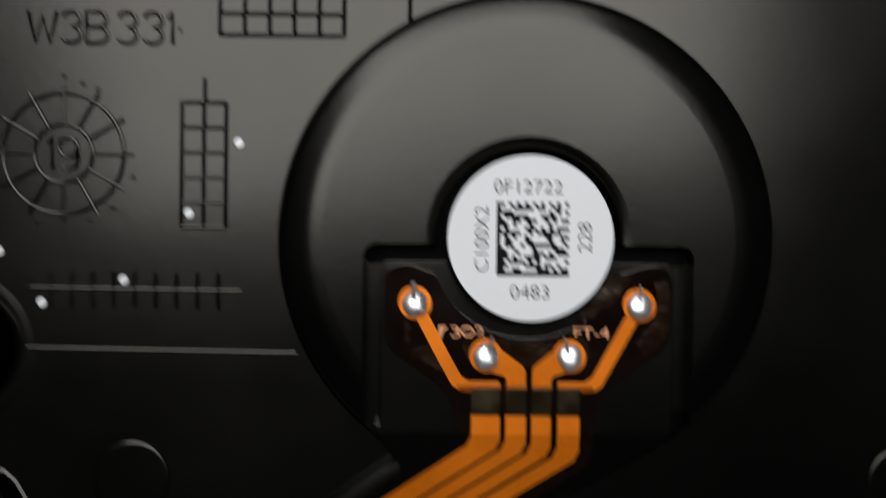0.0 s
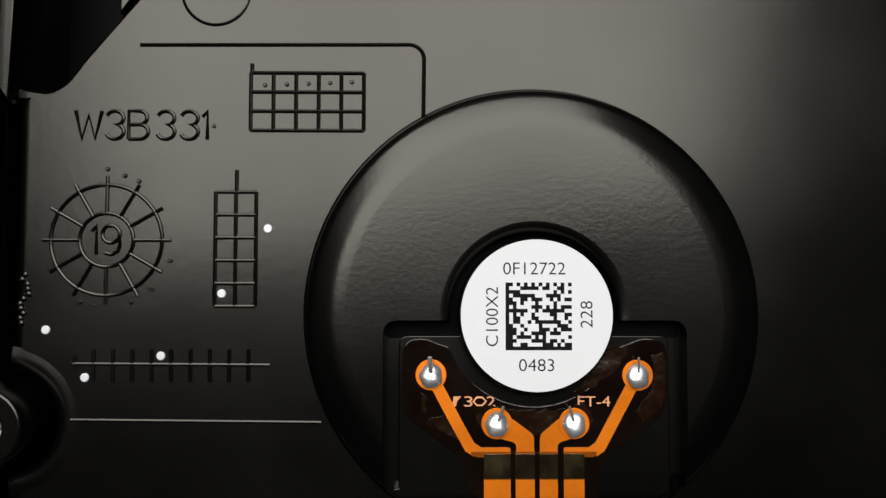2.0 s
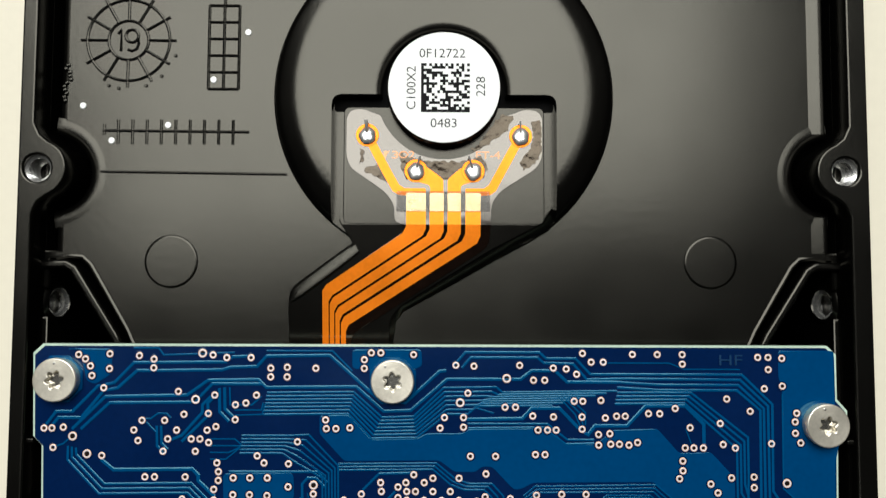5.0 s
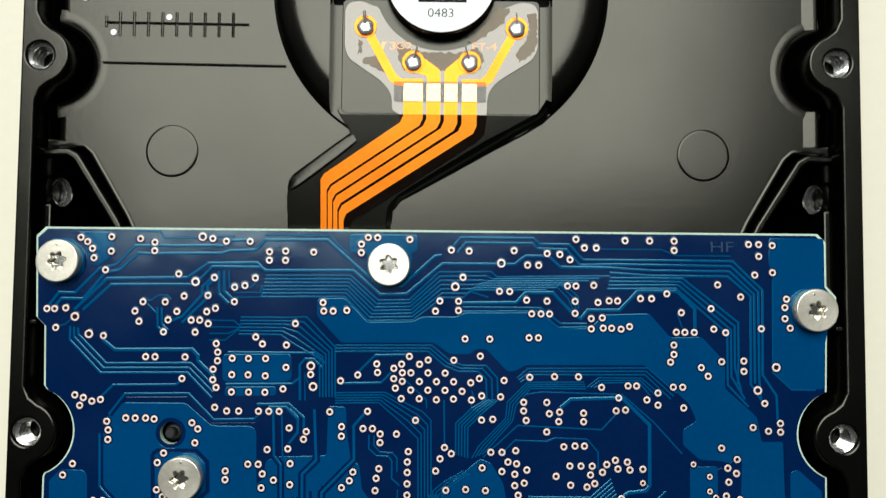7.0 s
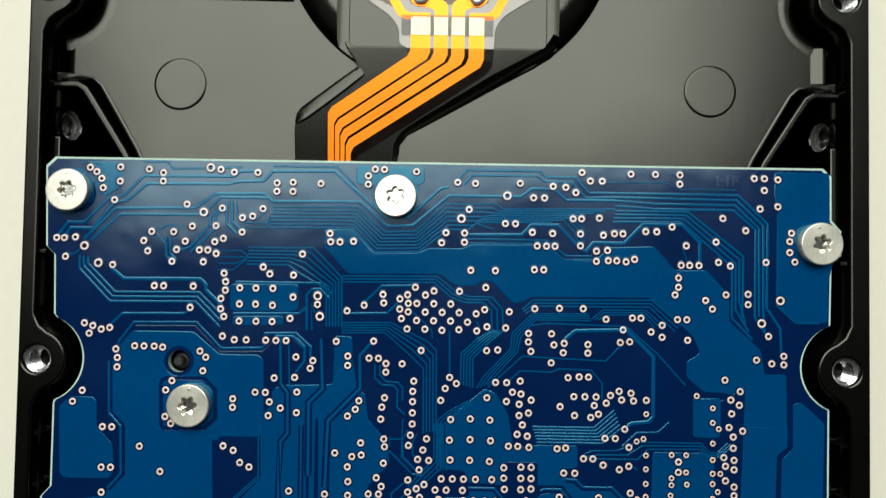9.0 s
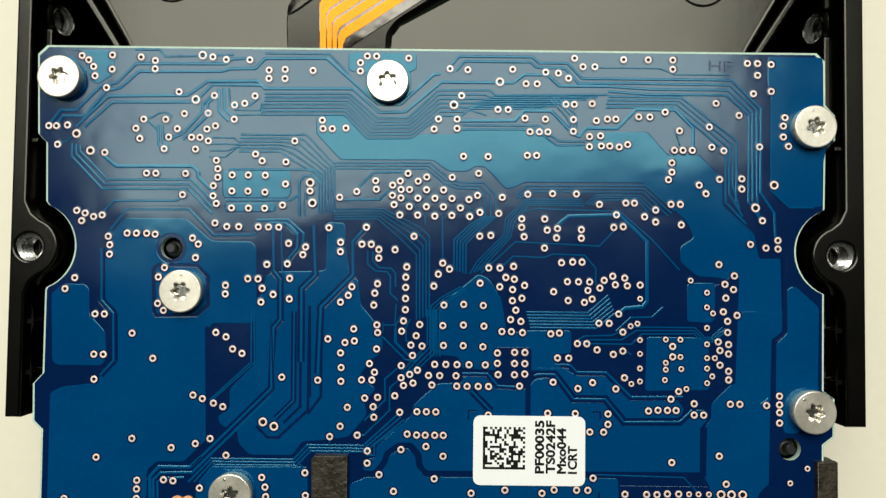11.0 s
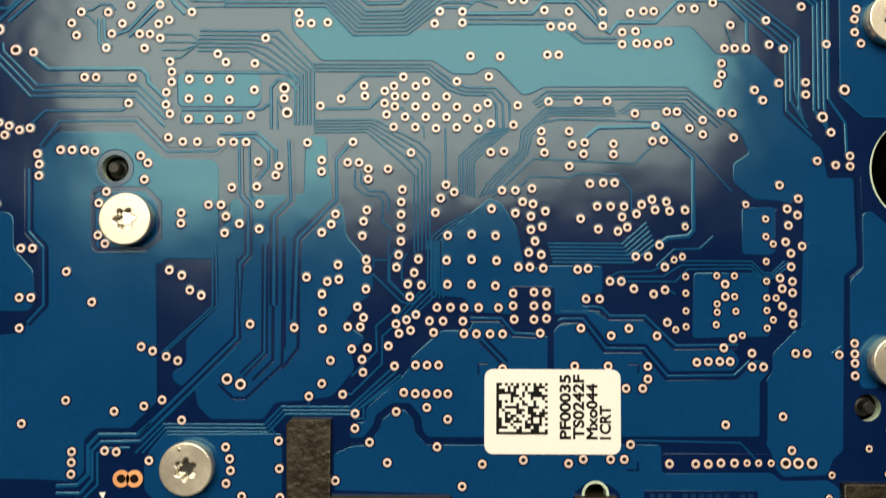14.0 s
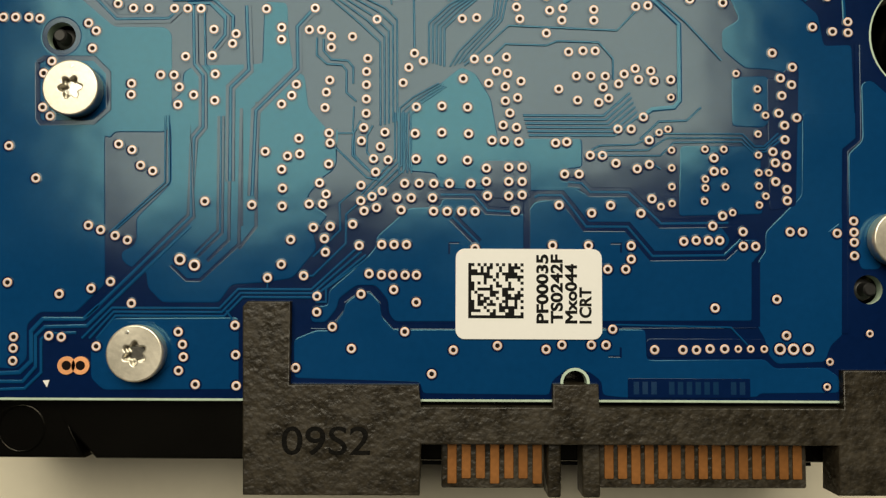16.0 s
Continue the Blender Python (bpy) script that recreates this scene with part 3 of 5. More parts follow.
for loop in ([(-9.0, 86.2), (-7.3, 87.0), (-6.6, 86.0), (-5.7, 84.6), (-6.7, 84.4), (-9.4, 85.8)],
             [(7.2, 92.8), (8.5, 92.5), (7.8, 90.8), (5.5, 89.2), (3.7, 88.3), (3.2, 88.4), (4.4, 89.2), (5.6, 91.0)],
             [(10.5, 91.8), (11.8, 92.0), (11.8, 88.2), (11.2, 86.8), (9.7, 85.9), (9.1, 86.9), (10.4, 88.4), (10.9, 90.0)],
             [(-9.9, 88.6), (-9.4, 88.4), (-9.5, 86.9), (-9.9, 86.8)],
             [(-5.2, 88.0), (-2.6, 87.1), (2.6, 87.0), (4.6, 87.8), (5.4, 86.4), (4.9, 84.9), (-4.5, 84.9), (-4.9, 86.2)]):
    rough = []
    for (x0, y0), (x1, y1) in zip(loop, loop[1:] + loop[:1]):
        n = max(2, int(math.hypot(x1 - x0, y1 - y0) / 0.3))
        rough += [(x0 + (x1 - x0) * i / n + rng.uniform(-0.16, 0.16), y0 + (y1 - y0) * i / n + rng.uniform(-0.16, 0.16)) for i in range(n)]
    part("glue_smear", fill([rough], FZ + 0.09, FZ + 0.13, 0.012), GLUE, film_sheet, "rough smear of brown glue on the film")
part("clear_tape", fill([box(-5.5, 80.95, 5.65, 83.4, 0.12)], FZ + 0.22, FZ + 0.26, 0.015), TAPE, flex, "strip of clear brown tape across the contacts")

# ---- round label on the motor ----
motor_label = thing("motor_label", "round white paper label with black print on the motor", "label")
paper_round = part("paper", fill([circle(MX, 95.5, 6.6, 96)], 26.4, 26.46, 0.015), PAPER, motor_label)


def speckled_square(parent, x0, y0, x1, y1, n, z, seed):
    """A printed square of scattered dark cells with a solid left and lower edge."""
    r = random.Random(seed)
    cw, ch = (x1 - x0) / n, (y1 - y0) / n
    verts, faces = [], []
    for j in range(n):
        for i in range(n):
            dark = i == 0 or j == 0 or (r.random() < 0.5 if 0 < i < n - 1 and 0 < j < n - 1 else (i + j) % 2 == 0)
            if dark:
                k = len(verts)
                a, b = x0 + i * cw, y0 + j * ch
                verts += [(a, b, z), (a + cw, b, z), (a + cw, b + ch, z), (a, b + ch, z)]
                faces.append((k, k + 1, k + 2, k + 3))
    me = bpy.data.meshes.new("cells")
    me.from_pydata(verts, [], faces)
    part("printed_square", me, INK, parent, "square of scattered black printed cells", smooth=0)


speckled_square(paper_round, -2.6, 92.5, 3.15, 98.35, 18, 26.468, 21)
for text, x, y, turn, w in (("0F12722", -2.8, 99.05, 0, 5.4), ("0483", -1.45, 90.7, 0, 3.05), ("C100X2", -3.25, 92.85, 90, 5.1), ("228", 4.95, 94.45, 90, 2.3)):
    part("print", lettering(text, x, y, 1.06, 0.006, 26.468, turn, w, 0.0, 1.0, 0.012), INK, paper_round)

# ---- circuit board ----
board = thing("circuit_board", "dark blue printed circuit board with copper-ringed holes, screwed onto the drive", "circuit board")
BZ = 26.0


def board_outline(inset=0.0):
    left = [(-46.2, 65.25), (-47.3, 64.2), (-47.0, 54.7), (-46.0, 53.7), (-45.8, 46.7)] + circle(-47.5, 41.4, 5.25, 18, 67, -67) + [(-45.6, 36.2), (-45.6, 26.5), (-46.7, 25.3), (-46.6, 20.9), (-45.55, 19.9), (-45.5, 8.75)]
    right = [(45.35, 8.75), (45.45, 19.2), (46.7, 20.2), (46.75, 24.6), (45.5, 25.5), (45.6, 36.4)] + circle(47.7, 41.7, 5.35, 18, 247, 113) + [(45.75, 46.7), (45.9, 53.9), (47.05, 54.9), (47.05, 57.8), (45.9, 59.1), (45.9, 64.25), (44.9, 65.25)]
    pts = left + right
    if inset:
        pts = [(x * (1 - inset / 46), 37 + (y - 37) * (1 - inset / 28)) for x, y in pts]
    return pts


POSTS = ((-30.85, 41.3), (41.5, 18.8))
post_holes = [circle(x, y, 1.3, 24) for x, y in POSTS] + [circle(15.35, 10.5, 1.05, 24)]
part("laminate", fill([board_outline()] + post_holes, 24.95, BZ - 0.012, 0.08), LAMINATE, board, "pale green cut edge of the board")
mask = part("solder_mask", fill([board_outline(0.24)] + post_holes, BZ - 0.06, BZ, 0.0), MASK, board, "glossy dark blue solder mask", smooth=0)
part("eyelet", revolve([(1.3, BZ + 0.07), (1.05, BZ + 0.075), (1.0, 25.0)], 15.35, 10.5, 24), LAMINATE, mask)
for x, y in POSTS:
    part("locating_pin", solid([(1.25, 22.8), (1.0, 24.9), (0.85, 25.1), (0.62, 25.2), (0.6, 26.2), (0.45, 26.35)], x, y, 24), RUBBER, board, "black rubber locating pin in a round hole")


def inside(q, points):
    hit = False
    for (x0, y0), (x1, y1) in zip(points, points[1:] + points[:1]):
        if (y0 > q[1]) != (y1 > q[1]) and q[0] < x0 + (q[1] - y0) / (y1 - y0) * (x1 - x0):
            hit = not hit
    return hit


areas = []


def copper_area(points):
    """A field of copper under the mask; each lies a hair above the last."""
    areas.append(points)
    holes = [circle(x, y, 1.75, 24) for x, y in POSTS if inside((x, y), points)]
    me = fill([rounded(points, 0.35, 3)] + holes, -0.5, 0.0, 0.09)
    me.transform(Matrix.Translation((0, 0, BZ + 0.040 + 0.0004 * len(areas))) @ Matrix.Diagonal((1, 1, 0.32, 1)))
    part("copper_area", me, COPPER_MASK, mask, smooth=30)


def ribbon(outline, z0, z1, inset=0.0):
    """A flat strip with sloping sides, from the outline of a thick line."""
    n = len(outline)
    h = n // 2
    top = []
    for i in range(n):
        q = outline[n - 1 - i]
        x, y = outline[i]
        d = math.hypot(q[0] - x, q[1] - y)
        top.append((x + (q[0] - x) / d * inset, y + (q[1] - y) / d * inset, z1))
    faces = [(i, i + 1, n - 2 - i, n - 1 - i) for i in range(h - 1)] + [(i, n + i, n + (i + 1) % n, (i + 1) % n) for i in range(n)]
    me = bpy.data.meshes.new("ribbon")
    me.from_pydata(top + [(x, y, z0) for x, y in outline], [], faces)
    return me


gaps = []


def bare_area(points):
    """A field without copper inside a larger one."""
    gaps.append(points)
    part("bare_area", fill([rounded(points, 0.3, 3)], BZ - 0.12, BZ + 0.0520 + 0.0002 * len(gaps), 0.05), MASK, mask, smooth=0)


def copper_gap(width, points):
    """A narrow line without copper that parts two fields."""
    gaps.append(points)
    part("copper_gap", ribbon(thick_line(points, width + 0.06), BZ + 0.064, BZ + 0.055 + 0.0001 * len(gaps), 0.06), MASK, mask, smooth=0)


traces = []


def trace(width, points):
    """One copper trace under the mask, with sloping sides."""
    traces.append(points)
    top = BZ + 0.088 + 0.0002 * (len(traces) % 60)
    part("trace", ribbon(thick_line(points, width), top - 0.032, top, 0.28 * width), TRACE, mask, smooth=0)


def trace_bundle(count, one, other):
    """A bundle of traces spread evenly from one outer trace to the other."""
    gap = min(math.dist(p, q) for p, q in zip(one, other)) / (count - 1)
    for k in range(count):
        f = k / (count - 1)
        trace(max(0.17, min(0.36, 0.60 * gap)), [(p[0] + (q[0] - p[0]) * f, p[1] + (q[1] - p[1]) * f) for p, q in zip(one, other)])


# ---- screws ----
def board_screw():
    ob = thing("screw", "silvery pan-head screw with a six-lobed recess in the board", "screw", "board screws")
    star = [((0.86 + 0.19 * math.cos(6 * a)) * math.cos(a), (0.86 + 0.19 * math.cos(6 * a)) * math.sin(a)) for a in [2 * math.pi * i / 60 for i in range(60)]]
    head = part("head", joined([fill([circle(0, 0, 2.48, 56), star], 0.55, 1.35, 0.14), solid([(2.3, 0.0), (2.42, 0.08), (2.42, 0.6)], 0, 0, 56)]), STEEL, ob, smooth=50)
    part("recess", solid([(1.2, 0.62), (0.5, 0.63), (0.3, 0.45)], 0, 0, 24), RECESS, head, "worn six-lobed recess")
    part("dimple", solid([(0.17, 1.345), (0.12, 1.365)], 0.3, 1.9, 12), RECESS, head)
    return ob


first = board_screw()
SCREWS = ((-44.15, 61.2, 10), (-5.68, 61.1, 35), (44.15, 56.25, 20), (-29.3, 36.3, 5), (43.85, 23.25, 50), (-23.05, 13.0, 28))
for x, y, a in SCREWS:
    spot = pose(x * MM, y * MM, (BZ + 0.01) * MM, 0, 0, a)
    if (x, y, a) == SCREWS[0]:
        first.matrix_basis = spot
    else:
        copy_thing(first, spot)
for x, y, r in ((-44.15, 61.2, 2.9), (-5.68, 61.1, 2.9), (-23.05, 13.0, 2.9)):
    part("screw_land", fill([circle(x, y, r, 8, 22.5, 382.5)], BZ - 0.01, BZ + 0.10, 0.03), COPPER_MASK, mask, smooth=0)

# ---- connector on the board's edge ----
body = [(-13.6, 0.8), (1.7, 0.8), (1.8, 5.2), (38.2, 5.2), (38.1, 0.9), (46.6, 0.9), (46.6, 11.0), (46.7, 11.4), (46.7, 17.5), (44.35, 17.5), (44.35, 11.7), (38.7, 11.7), (38.7, 8.4), (17.35, 8.4), (17.3, 10.4),
        (13.3, 10.4), (13.3, 8.4), (1.8, 8.4), (1.6, 10.3), (-9.7, 10.3), (-9.7, 17.55), (-13.5, 17.55), (-13.9, 17.1)]
connector = part("connector_body", fill([body], 23.8, 26.75, 0.12), PLASTIC, board, "mottled dark grey plastic drive connector")
part("connector_tongue", fill([box(3.6, 0.95, 12.8, 5.4, 0.2)], 23.7, 24.6, 0.1), PLASTIC, connector)
part("connector_tongue", fill([box(17.5, 1.0, 36.3, 5.4, 0.2)], 23.7, 24.6, 0.1), PLASTIC, connector)
for x0, x1 in ((13.0, 14.2), (16.1, 17.7)):
    part("connector_wall", fill([box(x0, 0.3, x1, 5.4, 0.2)], 22.6, 25.3, 0.15), PLASTIC, connector)
part("connector_gap_floor", fill([box(1.8, 2.3, 38.2, 5.6)], 20.5, 21.5), CAVITY, connector)
pin = part("contact_pin", fill([box(-0.42, 1.35, 0.42, 5.3, 0.12)], 24.58, 24.72, 0.05), PIN, connector)
pins = [4.55 + 1.27 * k for k in range(7)] + [18.6 + 1.205 * k for k in range(15)]
for k, x in enumerate(pins):
    ob = pin
    if k:
        ob = pin.copy()
        scene.collection.objects.link(ob)
    short = 0.0 if k in (0, 3, 6, 9, 10) else 0.00045
    ob.location = (x * MM, short, 0)
part("engraved_mark", lettering("09S2", -10.3, 4.3, 2.4, 0.012, 26.757, 0, 7.7, 0.02), STAMP, connector, "dark stamped mark 09S2")

# ---- white sticker on the board ----
sticker = thing("board_sticker", "small white sticker with black print on the circuit board", "sticker")
paper_square = part("paper", fill([box(4.78, 14.28, 17.76, 22.28, 0.8)], BZ + 0.01, BZ + 0.20, 0.02), PAPER, sticker)
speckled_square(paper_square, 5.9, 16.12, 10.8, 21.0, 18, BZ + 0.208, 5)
for k, (text, w) in enumerate((("PF00035", 6.1), ("TS0242F", 6.1), ("Mxo044", 5.25), ("1CRT", 3.2))):
    part("print", lettering(text, 12.95 + 1.27 * k, 15.7, 0.98, 0.006, BZ + 0.208, 90, w, 0.05), INK, paper_square)

# ---- board legend ----
part("legend_letters", lettering("HF", 32.2, 63.0, 1.2, 0.006, BZ + 0.125, 0, 2.7), FAINT, mask, "faint letters HF")
part("legend_panel", fill([box(20.0, 9.2, 30.8, 10.9, 0.1)], BZ - 0.01, BZ + 0.115, 0.02), MASK, mask, smooth=0)
for k in range(13):
    if k not in (3, 10):
        part("legend_bar", fill([box(20.5 + 0.78 * k, 9.5, 20.98 + 0.78 * k, 10.6)], BZ + 0.10, BZ + 0.12), FAINT, mask, smooth=0)
part("legend_triangle", fill([[(-31.5, 10.5), (-30.9, 10.55), (-31.1, 9.9)]], BZ, BZ + 0.12), PAPER, mask)
for x in (-29.45, -28.22):
    part("jumper_pad", fill([circle(x, 11.82, 0.8, 20), circle(x, 11.82, 0.42, 16)], BZ, BZ + 0.16, 0.01), BARE, mask, "bare copper jumper pad")
    part("jumper_hole", fill([circle(x, 11.82, 0.43, 16)], BZ, BZ + 0.10), HOLE_DARK, mask)


# ---- ring pads: an outer ring proud of the mask round a dark disc for the drilled hole's shade ----
def ring_mesh(ro, ri, n=14):
    prof = [(ro + 0.16, BZ + 0.078), (ro + 0.01, BZ + 0.088), (ro - 0.01, BZ + 0.115), (ro - 0.06, BZ + 0.128), (ri + 0.04, BZ + 0.128), (ri, BZ + 0.085)]
    me = revolve(prof, 0, 0, n)
    bm = bmesh.new()
    bm.from_mesh(me)
    bm.verts.ensure_lookup_table()
    bm.faces.ensure_lookup_table()
    for k, f in enumerate(bm.faces):
        f.material_index = (2, 3, 3, 0, 3)[k // n]
    bm.faces.new([bm.verts[5 * n + i] for i in range(n)]).material_index = 1
    for v in bm.verts:
        v.co.z -= BZ
    bm.to_mesh(me)
    bm.free()
    finish(me)
    me.materials.append(RING)
    me.materials.append(HOLE_DARK)
    me.materials.append(MASK)
    me.materials.append(RIM_FRINGE)
    return me


RINGS = {"large": ring_mesh(0.51, 0.285), "middle": ring_mesh(0.415, 0.20), "small": ring_mesh(0.335, 0.16)}
pads_made, pads_rest = [], []


def ring_pads(size, places):
    for x, y in places:
        if len(pads_made) < 300:
            ob = new("ring_pad", RINGS[size])
            ob.parent = board
            ob.location = (x * MM, y * MM, BZ * MM)
            pads_made.append(ob)
        else:
            pads_rest.append((size, x, y))


copper_area([(-14.1, 57.1), (-10.8, 57.2), (-8.2, 54.4), (-2.8, 54.5), (-1.8, 55.1), (2.3, 55.1), (3.2, 55.6), (12.5, 55.7), (14.3, 53.9), (17.6, 53.9), (18.4, 54.3), (19.5, 55.5), (24.9, 55.7), (27.4, 52.9), (31.1, 53), (33.8, 50.1), (33.8, 47), (37.5, 43.7), (38, 40.8), (40.5, 40.9), (40.7, 32.5), (39.5, 31.4), (39.2, 24.2), (35.2, 24.2), (35.1, 26.5), (35.3, 38.1), (33.1, 38.6), (30.8, 38.7), (28.8, 40.4), (28.8, 42.2), (30.4, 43.2), (29.6, 45.1), (27.4, 47.1), (24.4, 49.6), (10.5, 49.5), (9.2, 48.8), (8.3, 48.7), (5.8, 51.3), (4.6, 51.3), (3.9, 50.7), (1.5, 50.7), (-0.3, 52), (-11.2, 51.9), (-14.1, 55)])
copper_area([(39.1, 64.7), (45.2, 64.7), (45.6, 64.6), (45.6, 58.7), (46.1, 54.5), (45.5, 51.8), (45.4, 47), (41.6, 46.9), (39.4, 49.1), (39.5, 60.7), (39.1, 61.4)])
copper_area([(41.3, 37.4), (42.2, 37.7), (43.9, 36.2), (45, 35.2), (44.8, 26.3), (44.9, 25), (42.5, 20.6), (40.9, 20.6), (39.9, 24.5), (40, 31), (41.3, 32.2)])
copper_area([(-36.4, 44.8), (-29.2, 44.8), (-26.1, 42.2), (-21.5, 42.2), (-20.9, 41.6), (-20.7, 33.3), (-21.3, 32.6), (-25.8, 32.6), (-26.2, 32), (-26.7, 32.3), (-26.3, 19), (-28.8, 16.5), (-32, 16.5), (-33.1, 15.4), (-33, 12.4), (-33.9, 11.5), (-37.2, 11.7), (-44.6, 11.8), (-44.6, 24.3), (-43.2, 25), (-39.8, 25.4), (-36.8, 27.9), (-37, 33.8), (-38.5, 35.2), (-38.7, 41.2), (-38.3, 43.1)])
copper_area([(-44.2, 36.3), (-43.6, 37), (-40.9, 37), (-40.4, 36.5), (-40.3, 33.5), (-38.4, 31.5), (-38.1, 28.4), (-38.7, 27.5), (-43.9, 27.5), (-44.5, 28), (-44.8, 35.8)])
copper_area([(-24.8, 50.5), (-17.3, 50.6), (-17, 50.2), (-16.9, 47.8), (-17.4, 47.3), (-24.7, 47.3), (-25, 47.6), (-25.1, 50.2)])
copper_area([(-24.7, 46.7), (-18.7, 46.8), (-18.7, 45.7), (-24.7, 45.6)])
copper_area([(-12.6, 44.6), (-10.7, 44.5), (-10.5, 44.1), (-10.4, 41.6), (-9.8, 38.2), (-8.9, 37.9), (-8.5, 34.9), (-6.5, 32.6), (-5.9, 31.6), (-5.9, 33.2), (-5.9, 29.8), (-6.3, 29.1), (-7, 28.7), (-8.4, 27), (-8.4, 26.4), (-6.6, 25.2), (-7.9, 23.6), (-7.6, 22.2), (-9.7, 19.6), (-12.2, 19.2), (-15.1, 19), (-16.2, 17.4), (-21.2, 17.4), (-22.5, 18.7), (-22.7, 20.2), (-24.3, 20.6), (-24.9, 21.2), (-24.9, 21.9), (-24, 22.3), (-23.6, 22.9), (-23.7, 24.9), (-20.7, 28), (-20.8, 32.1), (-20.9, 33.4), (-20.9, 35.4), (-19.9, 36.2), (-19.8, 38.1), (-18.8, 38.7), (-14.7, 38.8), (-12.7, 38.9)])
copper_area([(0.6, 34.9), (5.2, 38.7), (6.5, 38.1), (7.9, 35.8), (8.6, 31.8), (11.1, 32.2), (16.1, 32.2), (16.1, 29.6), (14.3, 29.4), (14, 28.4), (15.9, 28.2), (16.6, 27.6), (11.8, 27.5), (6.9, 27.5), (3.2, 27.7), (3, 29), (0.5, 29.2)])
copper_area([(-3.6, 21), (-2.4, 22.3), (-2.3, 23.3), (0.6, 25.9), (3.4, 26), (3.6, 26.8), (6.5, 26.9), (7.8, 25.5), (11.1, 25.4), (11.8, 26.5), (13.9, 26.8), (14.9, 25.6), (16.4, 24.1), (20.1, 24.1), (22.2, 21.5), (28.8, 21.5), (30.4, 23.2), (31.9, 23.2), (32.1, 22.2), (31.2, 21.2), (31.2, 16), (-0.6, 15.8), (-1.1, 16.5), (-1.2, 17.7), (-2.3, 19), (-4, 19), (-5.6, 17.8), (-5.7, 17), (-6.7, 15.7), (-8, 15.7), (-8, 17.1), (-6.5, 17.2), (-6.5, 18.5)])
copper_area([(-9.4, 10.8), (-9.5, 14.2), (-7.6, 15), (-6.3, 15), (-5.1, 16.7), (-5, 17.4), (-3.7, 18.4), (-2.8, 18.4), (-1.9, 17.4), (-1.8, 16.3), (-0.7, 15.1), (21.6, 15.2), (21.7, 12.5), (32.2, 12.6), (33, 11.8), (37.5, 11.9), (38.7, 11.1), (38.7, 9.7), (31.7, 9.6), (31.4, 9.3), (19.6, 9.2), (17.8, 9.4), (17.7, 10.6), (16.7, 11.4), (14.8, 11.8), (13.3, 10.6), (13.1, 9.4), (1.9, 9.5), (1.7, 10.5)])
copper_area([(35.9, 34.7), (41.1, 34.7), (41, 32.5), (39.7, 31.2), (39.2, 14.9), (38, 13.8), (37.5, 12.4), (33.2, 12.2), (32.5, 13), (32.2, 14.4), (31.6, 15.4), (31.7, 21.3), (32.4, 22.2), (32.4, 23.9), (35.7, 27.2)])
copper_area([(-25.5, 16), (-14.4, 16.1), (-14.3, 9.8), (-26.2, 9.7), (-27.3, 10.7), (-27.4, 13.6)])
copper_area([(24.9, 31.6), (31.3, 31.6), (32.1, 30.7), (32.2, 25.5), (24.7, 25.3)])
copper_area([(15.2, 27.9), (16.4, 27.2), (20.1, 27.2), (22.9, 24.4), (28.4, 24.4), (29.3, 23.2), (28.6, 22), (22.5, 22), (20.2, 24.5), (16.6, 24.5), (14.4, 27.3), (12.1, 27.3), (11.8, 27.9)])
copper_area([(29.6, 37.9), (32.8, 38), (33.1, 37.4), (33.1, 34), (32.4, 33.3), (29.6, 33.4)])
copper_area([(-43.5, 64.7), (-38.1, 64.7), (-38.2, 61.8), (-40, 60.6), (-41, 61), (-41.9, 64.5)])
copper_area([(-10.4, 64.7), (-2.4, 64.7), (-2.3, 62.8), (-3.5, 62.3), (-7.6, 62.2), (-10.4, 62.5)])
bare_area([(7.3, 30.2), (11.3, 30.2), (11.5, 29.9), (11.5, 26.8), (7.3, 26.8)])
bare_area([(21.7, 14.4), (32.2, 14.4), (32.2, 12.7), (21.7, 12.7)])
bare_area([(32.8, 37.8), (33.8, 37.8), (35.3, 39.5), (35.7, 38.5), (35.2, 26.2), (32.8, 25.8)])
copper_gap(0.12, [(4.2, 22.8), (5.1, 22.8)])
copper_gap(0.12, [(4.2, 22.8), (4.2, 21.8)])
copper_gap(0.12, [(18.6, 22.8), (19.5, 22.8)])
copper_gap(0.12, [(19.5, 22.9), (19.5, 22)])
copper_gap(0.12, [(18.3, 12.8), (19.4, 12.8)])
copper_gap(0.12, [(19.4, 13.6), (19.4, 12.7)])
copper_gap(0.85, [(11.8, 26.9), (12.2, 27.1), (14.2, 27.1), (15.1, 26), (16.4, 24.3), (20.1, 24.3), (22.3, 21.7), (28.7, 21.8), (30.2, 23.2)])
trace(0.22, [(11.8, 26.9), (12.2, 27.1), (14.2, 27.1), (15.1, 26), (16.4, 24.3), (20.1, 24.3), (22.3, 21.7), (28.7, 21.8), (30.2, 23.2)])
copper_gap(0.80, [(14.8, 28.3), (16, 28.2), (16.8, 27.4), (20.2, 27.4), (23.1, 24.6), (29.1, 24.7)])
trace(0.22, [(14.8, 28.3), (16, 28.2), (16.8, 27.4), (20.2, 27.4), (23.1, 24.6), (29.1, 24.7)])
copper_gap(0.70, [(3.4, 27.1), (6.4, 27.1), (7.6, 25.7), (9.8, 25.6)])
trace(0.22, [(3.4, 27.1), (6.4, 27.1), (7.6, 25.7), (9.8, 25.6)])
copper_gap(0.80, [(4.5, 25.1), (6.8, 22.8)])
trace(0.22, [(4.5, 25.1), (6.8, 22.8)])
copper_gap(0.55, [(11.1, 26.7), (11.1, 22.3)])
copper_gap(0.70, [(31.5, 21.2), (31.4, 15.5)])
